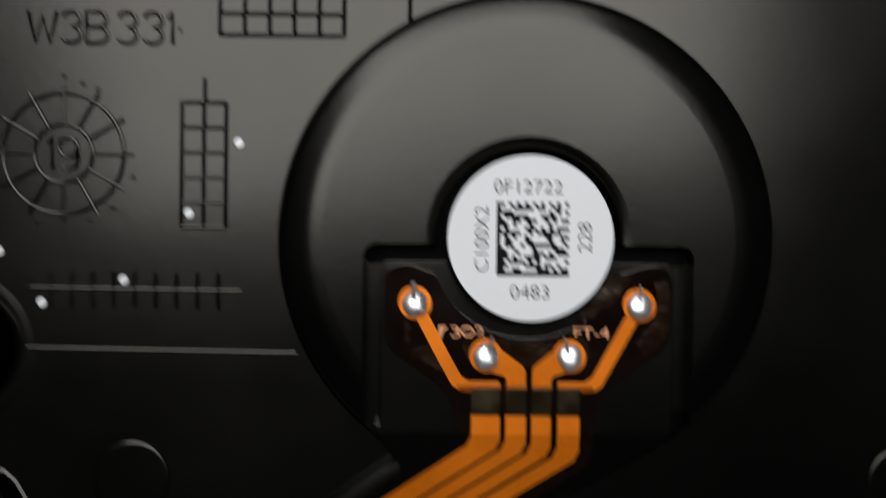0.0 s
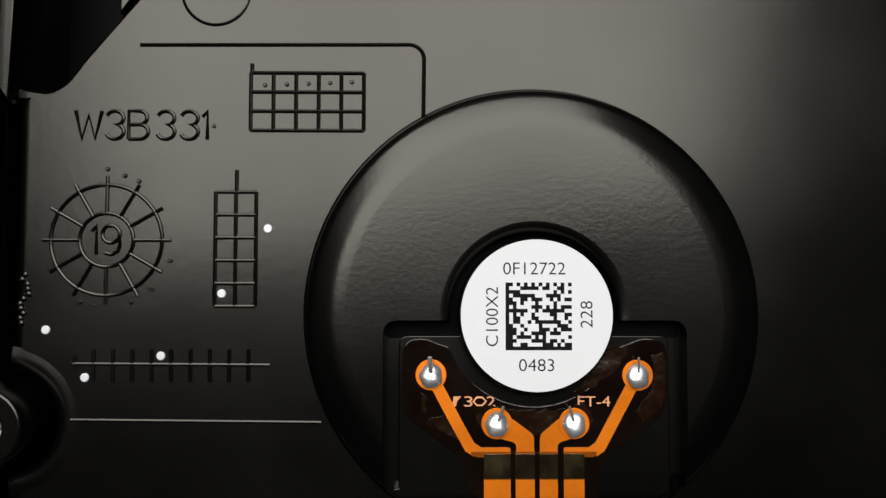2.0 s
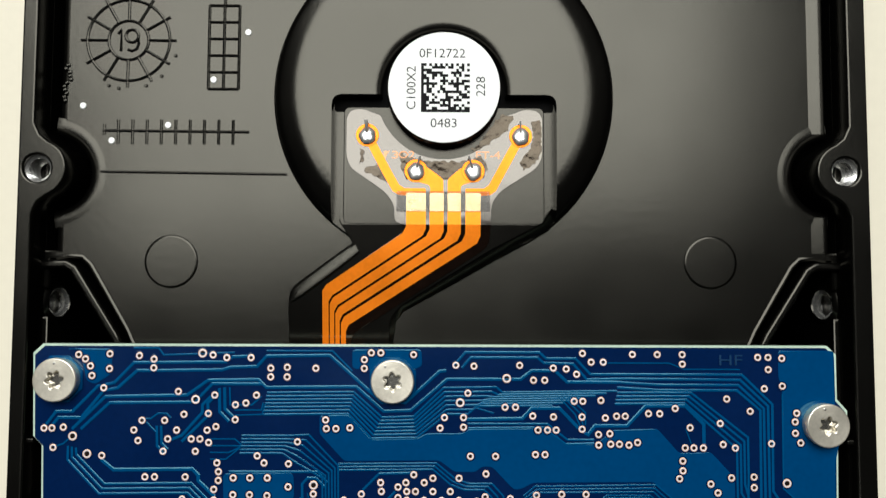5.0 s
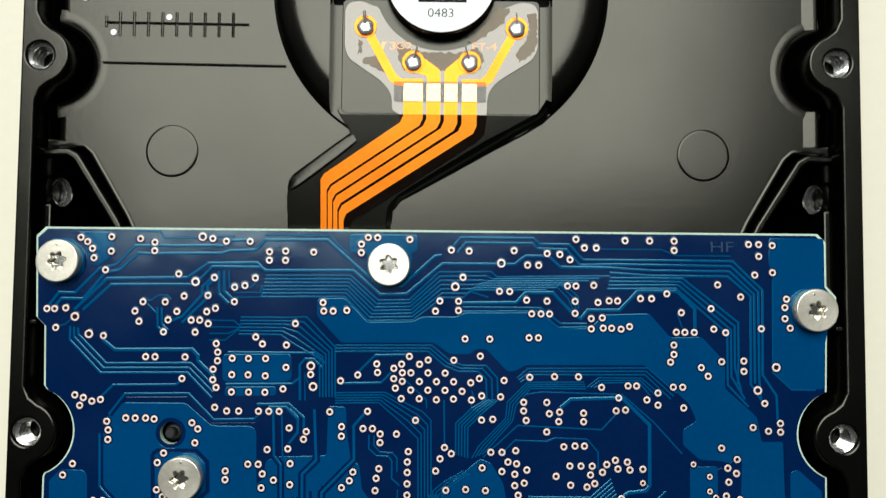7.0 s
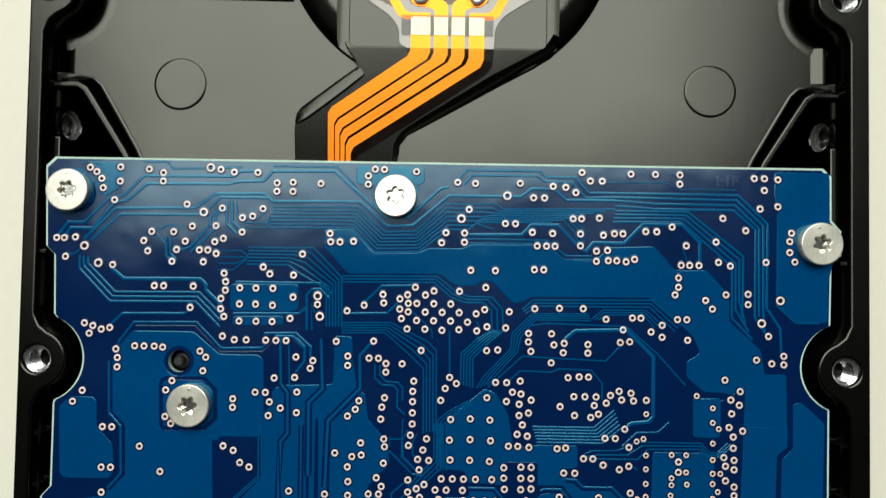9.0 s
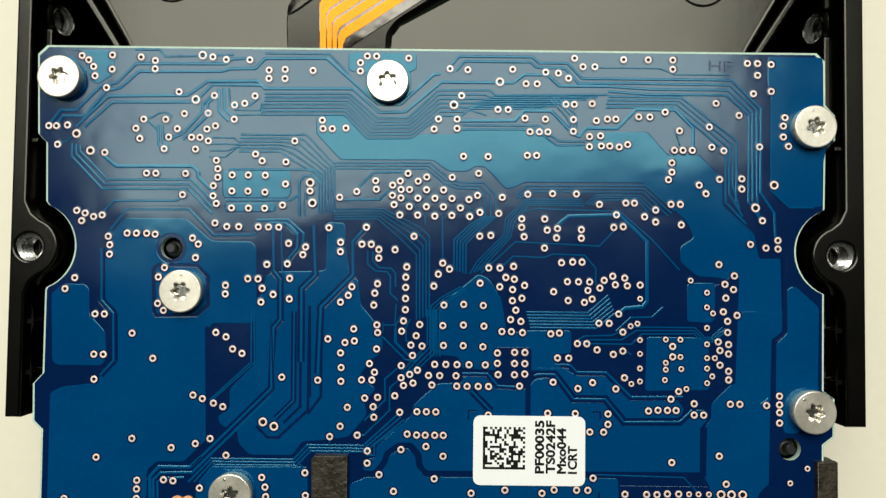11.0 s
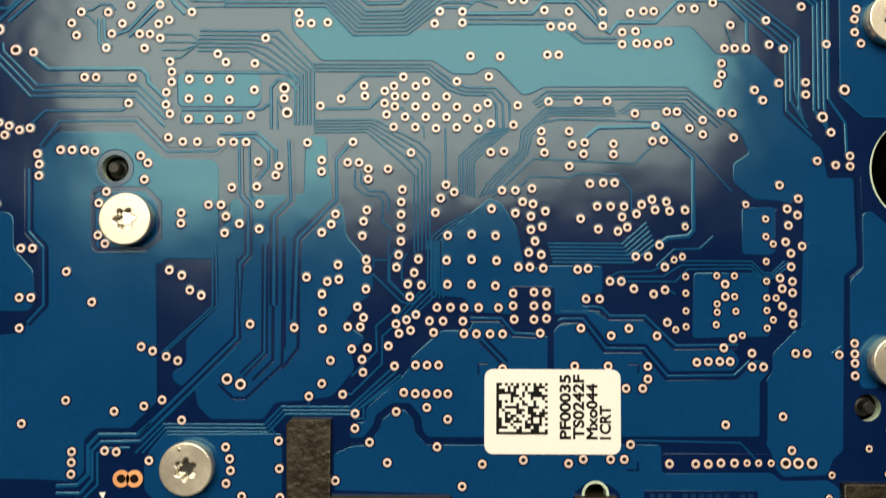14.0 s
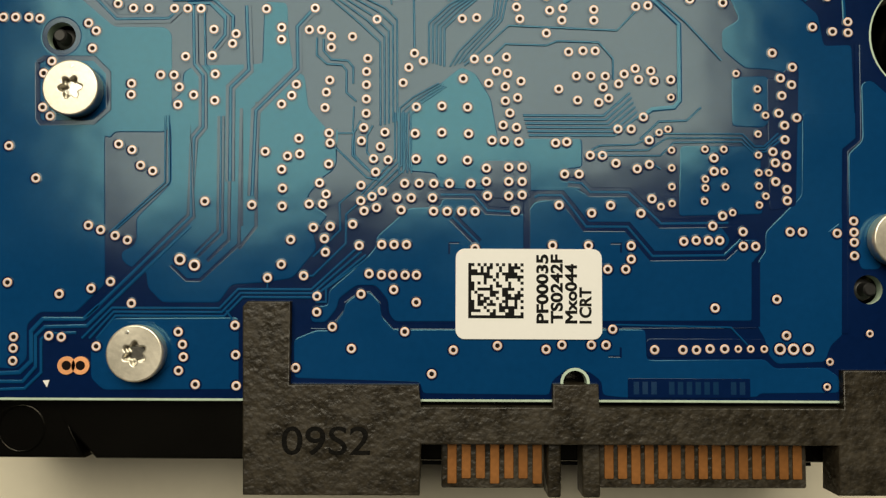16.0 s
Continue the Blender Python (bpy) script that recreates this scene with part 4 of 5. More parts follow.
copper_gap(0.50, [(39.7, 31.2), (39.3, 14.9)])
copper_gap(0.45, [(41, 40.9), (40.9, 32.3), (39.7, 31.3), (39.5, 25.6)])
copper_gap(0.50, [(-8, 15.4), (-6.5, 15.4), (-5.4, 16.8), (-5.3, 17.6), (-3.8, 18.7), (-2.7, 18.7), (-1.6, 17.5), (-1.5, 16.4), (-0.6, 15.4), (5, 15.4)])
copper_gap(0.45, [(17.1, 15.5), (31.5, 15.6)])
trace(0.16, [(18.8, 15.6), (29.2, 15.4), (30.7, 13.8)])
copper_gap(0.75, [(-39.1, 41.2), (-38.9, 35.1), (-37.5, 33.6), (-37.3, 28.1), (-38.8, 26.4)])
trace(0.25, [(-39.1, 41.2), (-38.9, 35.1), (-37.5, 33.6), (-37.3, 28.1), (-38.8, 26.4)])
copper_gap(0.80, [(-38.1, 43.4), (-36.3, 45.8), (-28.9, 45.9), (-25.9, 42.9), (-21.2, 43), (-20.2, 44)])
trace(0.25, [(-38.1, 43.4), (-36.3, 45.8), (-28.9, 45.9), (-25.9, 42.9), (-21.2, 43), (-20.2, 44)])
copper_gap(0.40, [(-32.9, 38.9), (-32.3, 39.3), (-27.8, 39.3), (-26.5, 38), (-26.4, 34.7), (-27.7, 33.5), (-32.4, 33.4), (-32.7, 33.8), (-32.9, 38.9)])
copper_gap(0.75, [(-19, 44.2), (-18.8, 38.8), (-18, 37.8), (-17.9, 33.1), (-18.7, 32.1), (-18.6, 28.1), (-19, 32.7), (-18.8, 25.1), (-27.8, 16.1)])
trace(0.28, [(-19, 44.2), (-18.8, 38.8), (-18, 37.8), (-17.9, 33.1), (-18.7, 32.1), (-18.6, 28.1), (-19, 32.7), (-18.8, 25.1), (-27.8, 16.1)])
copper_gap(0.60, [(-16.3, 34.1), (-16.2, 23.7), (-18.3, 21.6)])
trace(0.20, [(-16.3, 34.1), (-16.2, 23.7), (-18.3, 21.6)])
copper_gap(0.25, [(-15.5, 34.1), (-15.4, 23), (-17.3, 21.1)])
copper_gap(0.25, [(-14.5, 34.1), (-14.5, 22.6), (-17.9, 19.4), (-19.1, 19.4), (-20.5, 20.7)])
copper_gap(0.25, [(-13.1, 35.4), (-13, 24.2), (-14.5, 22.2)])
copper_gap(0.75, [(-17.1, 44.2), (-16.1, 43.2), (-16.1, 41.5), (-17.1, 40.2)])
trace(0.30, [(-17.1, 44.2), (-16.1, 43.2), (-16.1, 41.5), (-17.1, 40.2)])
copper_gap(0.80, [(-14.2, 44.2), (-13.9, 38.3), (-15.5, 36.7), (-15.4, 28.2)])
trace(0.32, [(-14.2, 44.2), (-13.9, 38.3), (-15.5, 36.7), (-15.4, 28.2)])
copper_gap(0.80, [(-8.2, 43.9), (-9.6, 42.3), (-9.5, 38.4), (-13.2, 34.6), (-13.4, 26.9)])
trace(0.32, [(-8.2, 43.9), (-9.6, 42.3), (-9.5, 38.4), (-13.2, 34.6), (-13.4, 26.9)])
copper_gap(0.25, [(-14.5, 34.8), (-14.3, 24.2)])
trace(0.34, [(-45.5, 56), (-44.4, 57.5), (-42.5, 57.5), (-39.7, 60.4), (-37.8, 60.8), (-35.6, 63.1), (-25, 63.2), (-24.2, 63.8), (-22, 63.9)])
trace(0.36, [(-44.9, 55.8), (-44.1, 56.8), (-41.5, 56.8), (-39, 59.9), (-37.4, 60.2), (-35.2, 62.2), (-33.5, 62.2), (-25.4, 62.3), (-24.5, 62.6), (-21.4, 62.7), (-20.3, 63.9), (-13, 64), (-6.9, 58.6), (-4.2, 58.6), (-0.3, 62.2), (0.5, 62.3)])
trace(0.36, [(-42.5, 55.5), (-38.8, 59.2), (-29.4, 59.4), (-27, 61.1), (-21.2, 61.2), (-20.3, 60.3), (-9.9, 60.4), (-6.7, 57.6), (-3.6, 57.7), (0.6, 61.3), (9.1, 61.3), (10.4, 62.3), (13.1, 62.3), (14.5, 61), (20.3, 61)])
trace(0.34, [(-41.5, 55.5), (-38.3, 58.5), (-28.5, 58.6), (-26.5, 60.7), (-20.8, 60.7)])
trace(0.22, [(-35.7, 64.8), (-32.8, 64.8), (-32.2, 64), (-28.7, 64.1), (-24, 64.3)])
trace(0.22, [(-20.3, 64.5), (-12.7, 64.5), (-10.4, 62.2)])
trace_bundle(7, [(-20.2, 59.7), (-10.2, 59.8), (-6.9, 56.9), (-3.3, 57), (0.2, 60.3), (6.3, 60.4), (7, 59.8), (20.3, 60)], [(-20.6, 57.2), (-10.8, 57.3), (-8.1, 54.5), (-2.9, 54.6), (0.6, 57.3), (3, 57.3), (4, 58.2), (12.8, 58.3)])
trace_bundle(2, [(-25.7, 60.2), (-25.6, 57.5), (-24.5, 56.4)], [(-25.1, 60.3), (-25, 57.8), (-24, 56.9)])
trace(0.34, [(-31.6, 54.1), (-29.9, 54.8), (-27.6, 57.4), (-27.6, 58.3), (-26.4, 59.5)])
trace(0.34, [(-29.9, 54.1), (-26.9, 57.1), (-27, 58.5), (-26.1, 59.3)])
trace(0.20, [(-34.4, 56.7), (-33.5, 56.7), (-32.7, 57.3), (-31.7, 57.3), (-31.2, 56.8)])
trace_bundle(2, [(-32.8, 55.9), (-32.7, 53.6), (-31.9, 52.8)], [(-32.3, 55.9), (-32.2, 53.9), (-31.5, 53.2)])
trace(0.20, [(-34, 56.3), (-32.9, 55.2)])
trace_bundle(4, [(-26.7, 54.4), (-23.8, 54.4), (-23, 53.7)], [(-26.6, 52.1), (-24.8, 52.1), (-23.2, 53.4)])
trace_bundle(6, [(-23, 54.8), (-17.7, 54.8), (-15.3, 54.9), (-11.9, 51.4), (-11.8, 45.6)], [(-23.2, 52.8), (-18.3, 52.8), (-17, 51.9), (-13.7, 50), (-13.6, 45.6)])
trace(0.20, [(-24.5, 60.3), (-24.4, 58.3), (-21.9, 58.3), (-20.8, 59.3)])
trace_bundle(2, [(-23.9, 57.7), (-20.8, 57.7), (-20.6, 58.6)], [(-23.9, 57.1), (-20.7, 57.2), (-20.4, 58.4)])
trace(0.30, [(-15.9, 45.2), (-16, 49.3), (-15.4, 50), (-14.4, 50), (-13.4, 49)])
trace(0.20, [(-15.3, 45.2), (-15.4, 48.3), (-15, 47.2)])
trace(0.28, [(-24.6, 47), (-16.9, 47.1), (-16, 47.8)])
trace(0.28, [(-24.4, 50.7), (-14.2, 50.7), (-13.1, 49.5)])
trace_bundle(2, [(-20.9, 44.7), (-17.2, 44.8), (-15.4, 43.2), (-15.4, 41.5)], [(-19.5, 44.4), (-17.5, 44.4), (-16.1, 43), (-16.1, 41.6)])
trace(0.42, [(-39.1, 52.1), (-37.6, 50.9), (-28.6, 51), (-27.9, 50.3), (-27.9, 49.7), (-26, 47.9)])
trace_bundle(3, [(-42, 53.4), (-41.9, 52.6), (-38.6, 49.3), (-28.7, 49.4), (-26, 46.8)], [(-42.9, 53.6), (-42.9, 52), (-39.2, 48.2), (-29.1, 48.3), (-26.2, 45.4)])
trace(0.20, [(-44.5, 53.5), (-43.5, 53.8), (-42.7, 54.5)])
trace(0.28, [(-39.3, 45.2), (-37.7, 46.8), (-30.4, 46.9), (-29.7, 47.4)])
trace(0.30, [(1.4, 62.9), (2.7, 64.4), (11.3, 64.4), (12.1, 63.7), (15.5, 63.7), (17.2, 61.9), (21, 61.9), (25.1, 61.9), (34.8, 61.9), (38.3, 58.5), (38.2, 48.6), (39.8, 46.2), (39.9, 43.2)])
trace(0.30, [(2.3, 62.6), (3.3, 63.8), (11.1, 63.8), (11.8, 63.2), (15.2, 63.1), (16.8, 61.3), (21, 61.4), (34.6, 61.3), (37.8, 58.3), (37.8, 48.1), (38, 45.7)])
trace(0.30, [(20.3, 61), (25.1, 60.7), (34.4, 60.7), (37.3, 58), (37.3, 47.6)])
trace(0.30, [(20.3, 60.4), (25.1, 60.1), (34.2, 60.1), (36.9, 57.8), (36.8, 47.5), (38.2, 45.4)])
trace_bundle(4, [(20.3, 59.8), (28.9, 59.8), (35.4, 54.7), (35.4, 50.3), (35.3, 47.5)], [(20, 58.5), (28.1, 58.6), (34.1, 53.4), (34.1, 47.4), (36.5, 44.9)])
trace(0.40, [(2.8, 56.7), (9.3, 56.8), (10.4, 58), (13.6, 58), (16.1, 55.4), (16.9, 55), (17.7, 56), (21.4, 56), (23.6, 58.3), (28.2, 58.3), (30.3, 56.2), (30.3, 53.8)])
trace_bundle(2, [(3, 56.2), (12.2, 56.2), (13.2, 55.4), (14.5, 54.4), (17.6, 54.4)], [(3, 55.7), (11.9, 55.8), (12.8, 55), (14.3, 53.9), (17.6, 54)])
trace_bundle(3, [(13.5, 59.3), (15.4, 57.3), (16.1, 55.7)], [(14.2, 59.7), (16.6, 57.5), (16.6, 56.1)])
trace(0.16, [(28.2, 55.7), (28.8, 54)])
trace(0.20, [(39.5, 59.7), (39.4, 48.9), (41.6, 46.9), (44.4, 46.9)])
trace(0.20, [(6, 57.4), (4, 58)])
trace(0.16, [(18.2, 63.2), (26.4, 63.2), (28.1, 62.5), (34.6, 62.5)])
trace_bundle(3, [(-11.9, 51.6), (-0.6, 51.7), (1.5, 50), (3.1, 49.4), (5.8, 49.4), (7.1, 48), (7.2, 45.5)], [(-11.9, 50.9), (-1, 51), (1, 49.3), (2.6, 48.7), (4.9, 48.7), (5.8, 47.8), (5.9, 45.5)])
trace_bundle(5, [(2.3, 39.1), (2.3, 42.7), (4.1, 44.4), (5.9, 45.5)], [(3.7, 38.7), (3.7, 42.2), (5.3, 43.8), (7.3, 45.5)])
trace_bundle(4, [(4.2, 38.7), (5, 40.1), (8.1, 43.3), (8.3, 45.2), (10.6, 47.5), (17.3, 47.6)], [(5.4, 39.1), (6.5, 40.3), (8.9, 43), (9.3, 44.8), (11, 46.8), (17.5, 46.8)])
trace_bundle(3, [(9.4, 48), (10.7, 49.1), (24.7, 49.3), (28.1, 46.4)], [(9.8, 47.5), (11.2, 48.4), (24.4, 48.5), (27.4, 45.7)])
trace_bundle(3, [(17.6, 47), (19, 48.1), (24, 48.1), (26.3, 46.1)], [(18.4, 46.9), (19.3, 47.5), (23.7, 47.6), (25, 46.1)])
trace(0.42, [(14.5, 44.6), (15.7, 45.6), (21.7, 45.8), (24.9, 42.7), (24.9, 35.7), (24.4, 35.1), (22.4, 34.9), (21.6, 34.3)])
trace(0.18, [(5.5, 38.8), (9.5, 42.5), (19.3, 42.1), (21.3, 44.2)])
trace(0.18, [(7.5, 39.1), (9.2, 40.8), (12.9, 40.7), (13.9, 41.1), (17.6, 41), (18.9, 39.5), (18.9, 37.6)])
trace(0.18, [(10.5, 46.1), (12.2, 46.4), (21.7, 46.2), (25.4, 43), (28.7, 39.4)])
trace_bundle(6, [(10.8, 34.3), (18, 34.3), (20.4, 36.4)], [(11.3, 32.5), (19, 32.5), (21.2, 34.3)])
trace(0.20, [(21.3, 32.2), (23, 33.8), (25.5, 33.9), (26.8, 35.1)])
trace_bundle(3, [(16.9, 31.2), (17.7, 31.6), (20.8, 31.7), (23.1, 32.7), (30.5, 32.7), (31.6, 31.6), (32.4, 31.6), (33.7, 32.8)], [(17.2, 30.7), (19.2, 30.7), (23.1, 30.7), (24.3, 31.9), (30.4, 32), (31.3, 31.1), (32.5, 31.1), (34.4, 32.5)])
trace(0.20, [(0.9, 45.4), (1, 40.2)])
trace_bundle(5, [(-11.8, 44.9), (-6.7, 45), (-3.9, 42.6), (-2.1, 40.9), (-2, 33.3)], [(-11.8, 46.1), (-6, 46.2), (-1.6, 44), (-0.6, 43), (-0.5, 33.7)])
trace_bundle(4, [(-0.3, 29), (-0.3, 34.9), (0.9, 35.9), (3.2, 37.2)], [(0.8, 29), (0.7, 34.2), (1.7, 35.4), (3.9, 36.9)])
trace(0.20, [(-7.8, 41.3), (-7.8, 39.7), (-6.9, 38.9), (-5.5, 38.8), (-5.1, 38.3), (-5.1, 36.3), (-4.2, 35.5)])
trace(0.20, [(-7.2, 41.2), (-7.2, 40.1), (-6.5, 39.3), (-5, 39.2), (-4.5, 38.6), (-4.5, 37.1)])
trace(0.28, [(-11, 47.2), (-6.5, 47.3), (-5.3, 48.5)])
trace(0.28, [(-9.1, 48.1), (-9, 48.7), (-7.2, 50.5), (-3.4, 50.6)])
trace(0.16, [(-3.7, 47.7), (-1.2, 45.4), (-1.1, 44.4)])
trace(0.18, [(4.1, 46.5), (4.5, 45.5), (4, 44.7)])
trace(0.16, [(-5.8, 32.6), (-4.5, 32.6), (-4.4, 35)])
trace(0.18, [(-4.5, 32.3), (-4.5, 30.6), (-2.8, 29)])
trace(0.20, [(-18, 44.2), (-17.8, 38.8), (-17, 37.8)])
trace(0.36, [(-35.6, 11.1), (-33.6, 11.2), (-32.6, 12.2), (-32.7, 14.8), (-31.7, 15.9), (-28.1, 15.9), (-26.8, 17.1)])
trace(0.30, [(-35.6, 10.4), (-33.3, 10.4), (-32.2, 11.7), (-32.3, 14.4), (-31.5, 15.2), (-27.8, 15.3), (-25.8, 17.3), (-18.8, 24.2)])
trace(0.25, [(-35.6, 9.7), (-33.1, 9.8), (-31.7, 11.2), (-31.8, 14.1), (-31.3, 14.6), (-28.7, 14.7)])
trace_bundle(3, [(-28.2, 14.2), (-25.6, 16.9), (-16.1, 16.9), (-14.5, 18.6), (-8, 18.6), (-4, 22.3)], [(-26.9, 14.2), (-25.3, 16.2), (-15.7, 16.2), (-14.1, 17.9), (-7.8, 17.9), (-3.2, 21.7)])
trace(0.20, [(-7.6, 17.5), (-6.7, 17.5), (-6.7, 18.7), (-2.9, 21.5)])
trace(0.18, [(-15.5, 16.7), (-14.8, 15.7)])
trace(0.20, [(-8.7, 19.8), (-7.9, 19.8), (-5, 22.7), (-5, 25.3), (-3.9, 26.3)])
trace(0.20, [(-7.9, 21.5), (-5.5, 23.9), (-5.6, 26.3), (-4.1, 27.6)])
trace_bundle(4, [(-0.7, 34.5), (-0.7, 30.4), (-3.7, 27.1)], [(0.2, 34.5), (0.2, 29.4), (-2.9, 26.4)])
trace(0.18, [(-3.8, 33.7), (-4.4, 32.6), (-4.3, 30.6), (-2.9, 29.2)])
trace(0.18, [(-2.7, 33.3), (-3.2, 32.4), (-3.2, 30.9), (-2.4, 29.8)])
trace(0.20, [(-6, 31.3), (-3.2, 28.6), (-2.1, 28.4), (-1.2, 29.4)])
trace_bundle(2, [(-21, 34.1), (-20.8, 28.1), (-25.7, 23.6)], [(-21.3, 34.1), (-21.2, 28.1), (-26, 23.6)])
trace(0.16, [(-11.9, 19.2), (-11.9, 18.7)])
trace(0.20, [(38.1, 23.9), (39, 24.6)])
trace(0.18, [(23.1, 29.5), (22.3, 30)])
ring_pads("large", [(-42.4, 54.7), (-40.7, 52.7), (-28.4, 58.9), (-27.7, 64.2), (-14.7, 49.2), (-14.4, 46.8), (2.1, 58.6), (7.5, 61.4), (37.6, 46.8), (39.8, 49.5)])
ring_pads("large", [(-19.7, 21.2), (-18.4, 20.7), (33.5, 13.5), (34.7, 13.5), (36.0, 13.5)])
ring_pads("middle", [(-45.7, 55.6), (-44.8, 55.6), (-44.6, 53.4), (-43.5, 55.7), (-42.1, 45.6), (-42.0, 64.0), (-41.2, 63.5), (-41.1, 45.3), (-40.6, 62.7), (-40.4, 61.6), (-39.1, 45.1), (-39.0, 60.2), (-39.0, 52.5), (-38.4, 64.1), (-38.4, 62.4), (-35.4, 55.4), (-35.0, 63.9), (-34.9, 54.2), (-34.5, 56.5), (-34.0, 50.1), (-33.3, 62.5), (-33.3, 63.5), (-32.9, 50.1), (-32.0, 53.0), (-31.9, 56.5), (-31.5, 54.4), (-30.5, 55.4), (-30.4, 59.8), (-29.7, 47.6), (-29.7, 57.2), (-29.4, 50.1), (-28.8, 54.4), (-28.3, 53.0), (-27.8, 54.4), (-27.0, 55.4), (-26.9, 57.3), (-26.8, 54.0), (-26.5, 64.0), (-26.2, 59.4), (-26.1, 47.5)])
ring_pads("middle", [(-26.1, 48.7), (-26.0, 55.8), (-25.8, 51.7), (-25.7, 46.6), (-25.6, 49.7), (-25.6, 50.7), (-24.9, 63.7), (-23.9, 48.1), (-23.9, 50.0), (-23.9, 46.1), (-23.8, 58.3), (-23.8, 56.6), (-22.6, 58.5), (-22.1, 63.7), (-22.0, 48.1), (-22.0, 50.0), (-21.9, 46.1), (-21.4, 59.4), (-21.2, 52.5), (-20.4, 51.7), (-20.0, 50.0), (-20.0, 46.1), (-20.0, 48.0), (-19.8, 61.5), (-19.8, 62.5), (-17.9, 46.5), (-17.9, 62.6), (-17.9, 61.5), (-17.6, 49.0), (-17.6, 51.6), (-16.6, 54.1), (-14.7, 48.2), (-14.6, 62.5), (-13.4, 56.6), (-13.3, 55.6), (-12.2, 55.6), (-11.2, 47.5), (-10.6, 55.7), (-9.2, 48.2), (-9.0, 63.5)])
ring_pads("middle", [(-9.0, 62.5), (-8.2, 64.3), (-7.1, 64.3), (-7.0, 49.5), (-6.9, 48.5), (-5.0, 47.8), (-5.0, 49.0), (-4.8, 46.7), (-4.1, 49.5), (-4.1, 45.5), (-4.0, 48.5), (-4.0, 47.5), (-3.3, 64.1), (-3.2, 50.4), (-3.0, 48.5), (-3.0, 46.5), (-2.0, 49.5), (-2.0, 47.5), (-2.0, 45.5), (-1.0, 48.5), (-1.0, 46.5), (-1.0, 50.0), (-0.2, 55.7), (-0.0, 45.4), (0.0, 47.5), (0.3, 56.9), (1.0, 48.5), (1.0, 46.5), (1.6, 62.9), (2.0, 47.5), (2.0, 45.5), (2.0, 50.0), (2.5, 55.8), (2.5, 56.9), (3.0, 59.7), (3.0, 46.4), (3.3, 52.5), (3.7, 62.8), (4.0, 47.4), (4.1, 45.4)])
ring_pads("middle", [(5.0, 47.9), (5.1, 50.5), (5.3, 45.9), (6.2, 52.5), (7.3, 58.1), (7.5, 45.8), (7.9, 47.7), (8.5, 58.1), (9.0, 62.9), (10.2, 45.2), (10.5, 57.1), (10.6, 61.2), (10.8, 52.7), (10.9, 48.1), (11.1, 55.5), (11.9, 52.7), (11.9, 61.2), (12.2, 55.5), (12.9, 57.0), (12.9, 62.6), (12.9, 45.2), (13.2, 55.5), (13.8, 48.2), (14.4, 62.5), (15.3, 58.8), (15.6, 61.9), (16.2, 57.0), (16.2, 55.6), (16.3, 58.8), (16.3, 64.3), (16.6, 48.2), (17.3, 63.3), (18.1, 53.8), (18.1, 55.0), (18.4, 58.9), (18.7, 63.3), (18.9, 56.9), (19.3, 47.0), (19.4, 55.1), (19.5, 53.9)])
ring_pads("middle", [(20.2, 57.1), (20.5, 53.9), (21.2, 57.1), (21.3, 45.8), (21.6, 53.8), (22.1, 64.2), (22.4, 47.2), (22.6, 54.1), (23.4, 47.2), (23.9, 57.4), (24.6, 45.6), (25.0, 64.2), (25.2, 57.4), (25.9, 46.4), (25.9, 45.0), (27.0, 58.0), (27.4, 50.0), (27.7, 47.1), (27.8, 50.9), (27.8, 52.0), (27.9, 63.1), (27.9, 64.2), (28.1, 53.5), (28.7, 55.8), (28.8, 47.1), (29.1, 53.5), (30.2, 53.5), (31.0, 49.4), (31.8, 48.4), (32.2, 56.3), (32.5, 53.9), (33.0, 59.1), (33.4, 50.1), (33.9, 53.5), (35.7, 57.7), (36.0, 49.0), (36.0, 50.2), (36.7, 63.9), (37.4, 60.3), (37.9, 62.5)])
ring_pads("middle", [(37.9, 63.9), (38.1, 54.0), (38.4, 45.3), (39.5, 60.6), (39.5, 63.8), (40.9, 56.5), (40.9, 55.2), (41.1, 57.5), (41.5, 54.1)])
ring_pads("middle", [(-43.2, 36.4), (-42.1, 37.7), (-41.5, 44.4), (-40.1, 44.9), (-39.6, 33.5), (-39.6, 28.8), (-39.5, 25.9), (-38.5, 28.8), (-38.5, 33.5), (-38.3, 42.6), (-38.1, 40.5), (-38.1, 41.6), (-36.1, 43.0), (-35.2, 31.3), (-35.0, 43.0), (-33.8, 43.0), (-32.8, 42.9), (-32.7, 28.4), (-32.3, 37.9), (-32.3, 34.8), (-31.6, 39.0), (-31.6, 34.0), (-28.4, 42.5), (-28.0, 40.2), (-27.9, 24.2), (-27.7, 41.8), (-25.8, 44.3), (-25.4, 31.5), (-24.4, 37.0), (-24.4, 43.9), (-24.4, 36.0), (-24.2, 31.0), (-23.4, 29.6), (-23.0, 43.9), (-22.3, 29.1), (-21.8, 37.8), (-20.7, 43.9), (-20.6, 37.8), (-20.2, 35.1), (-20.1, 36.7)])
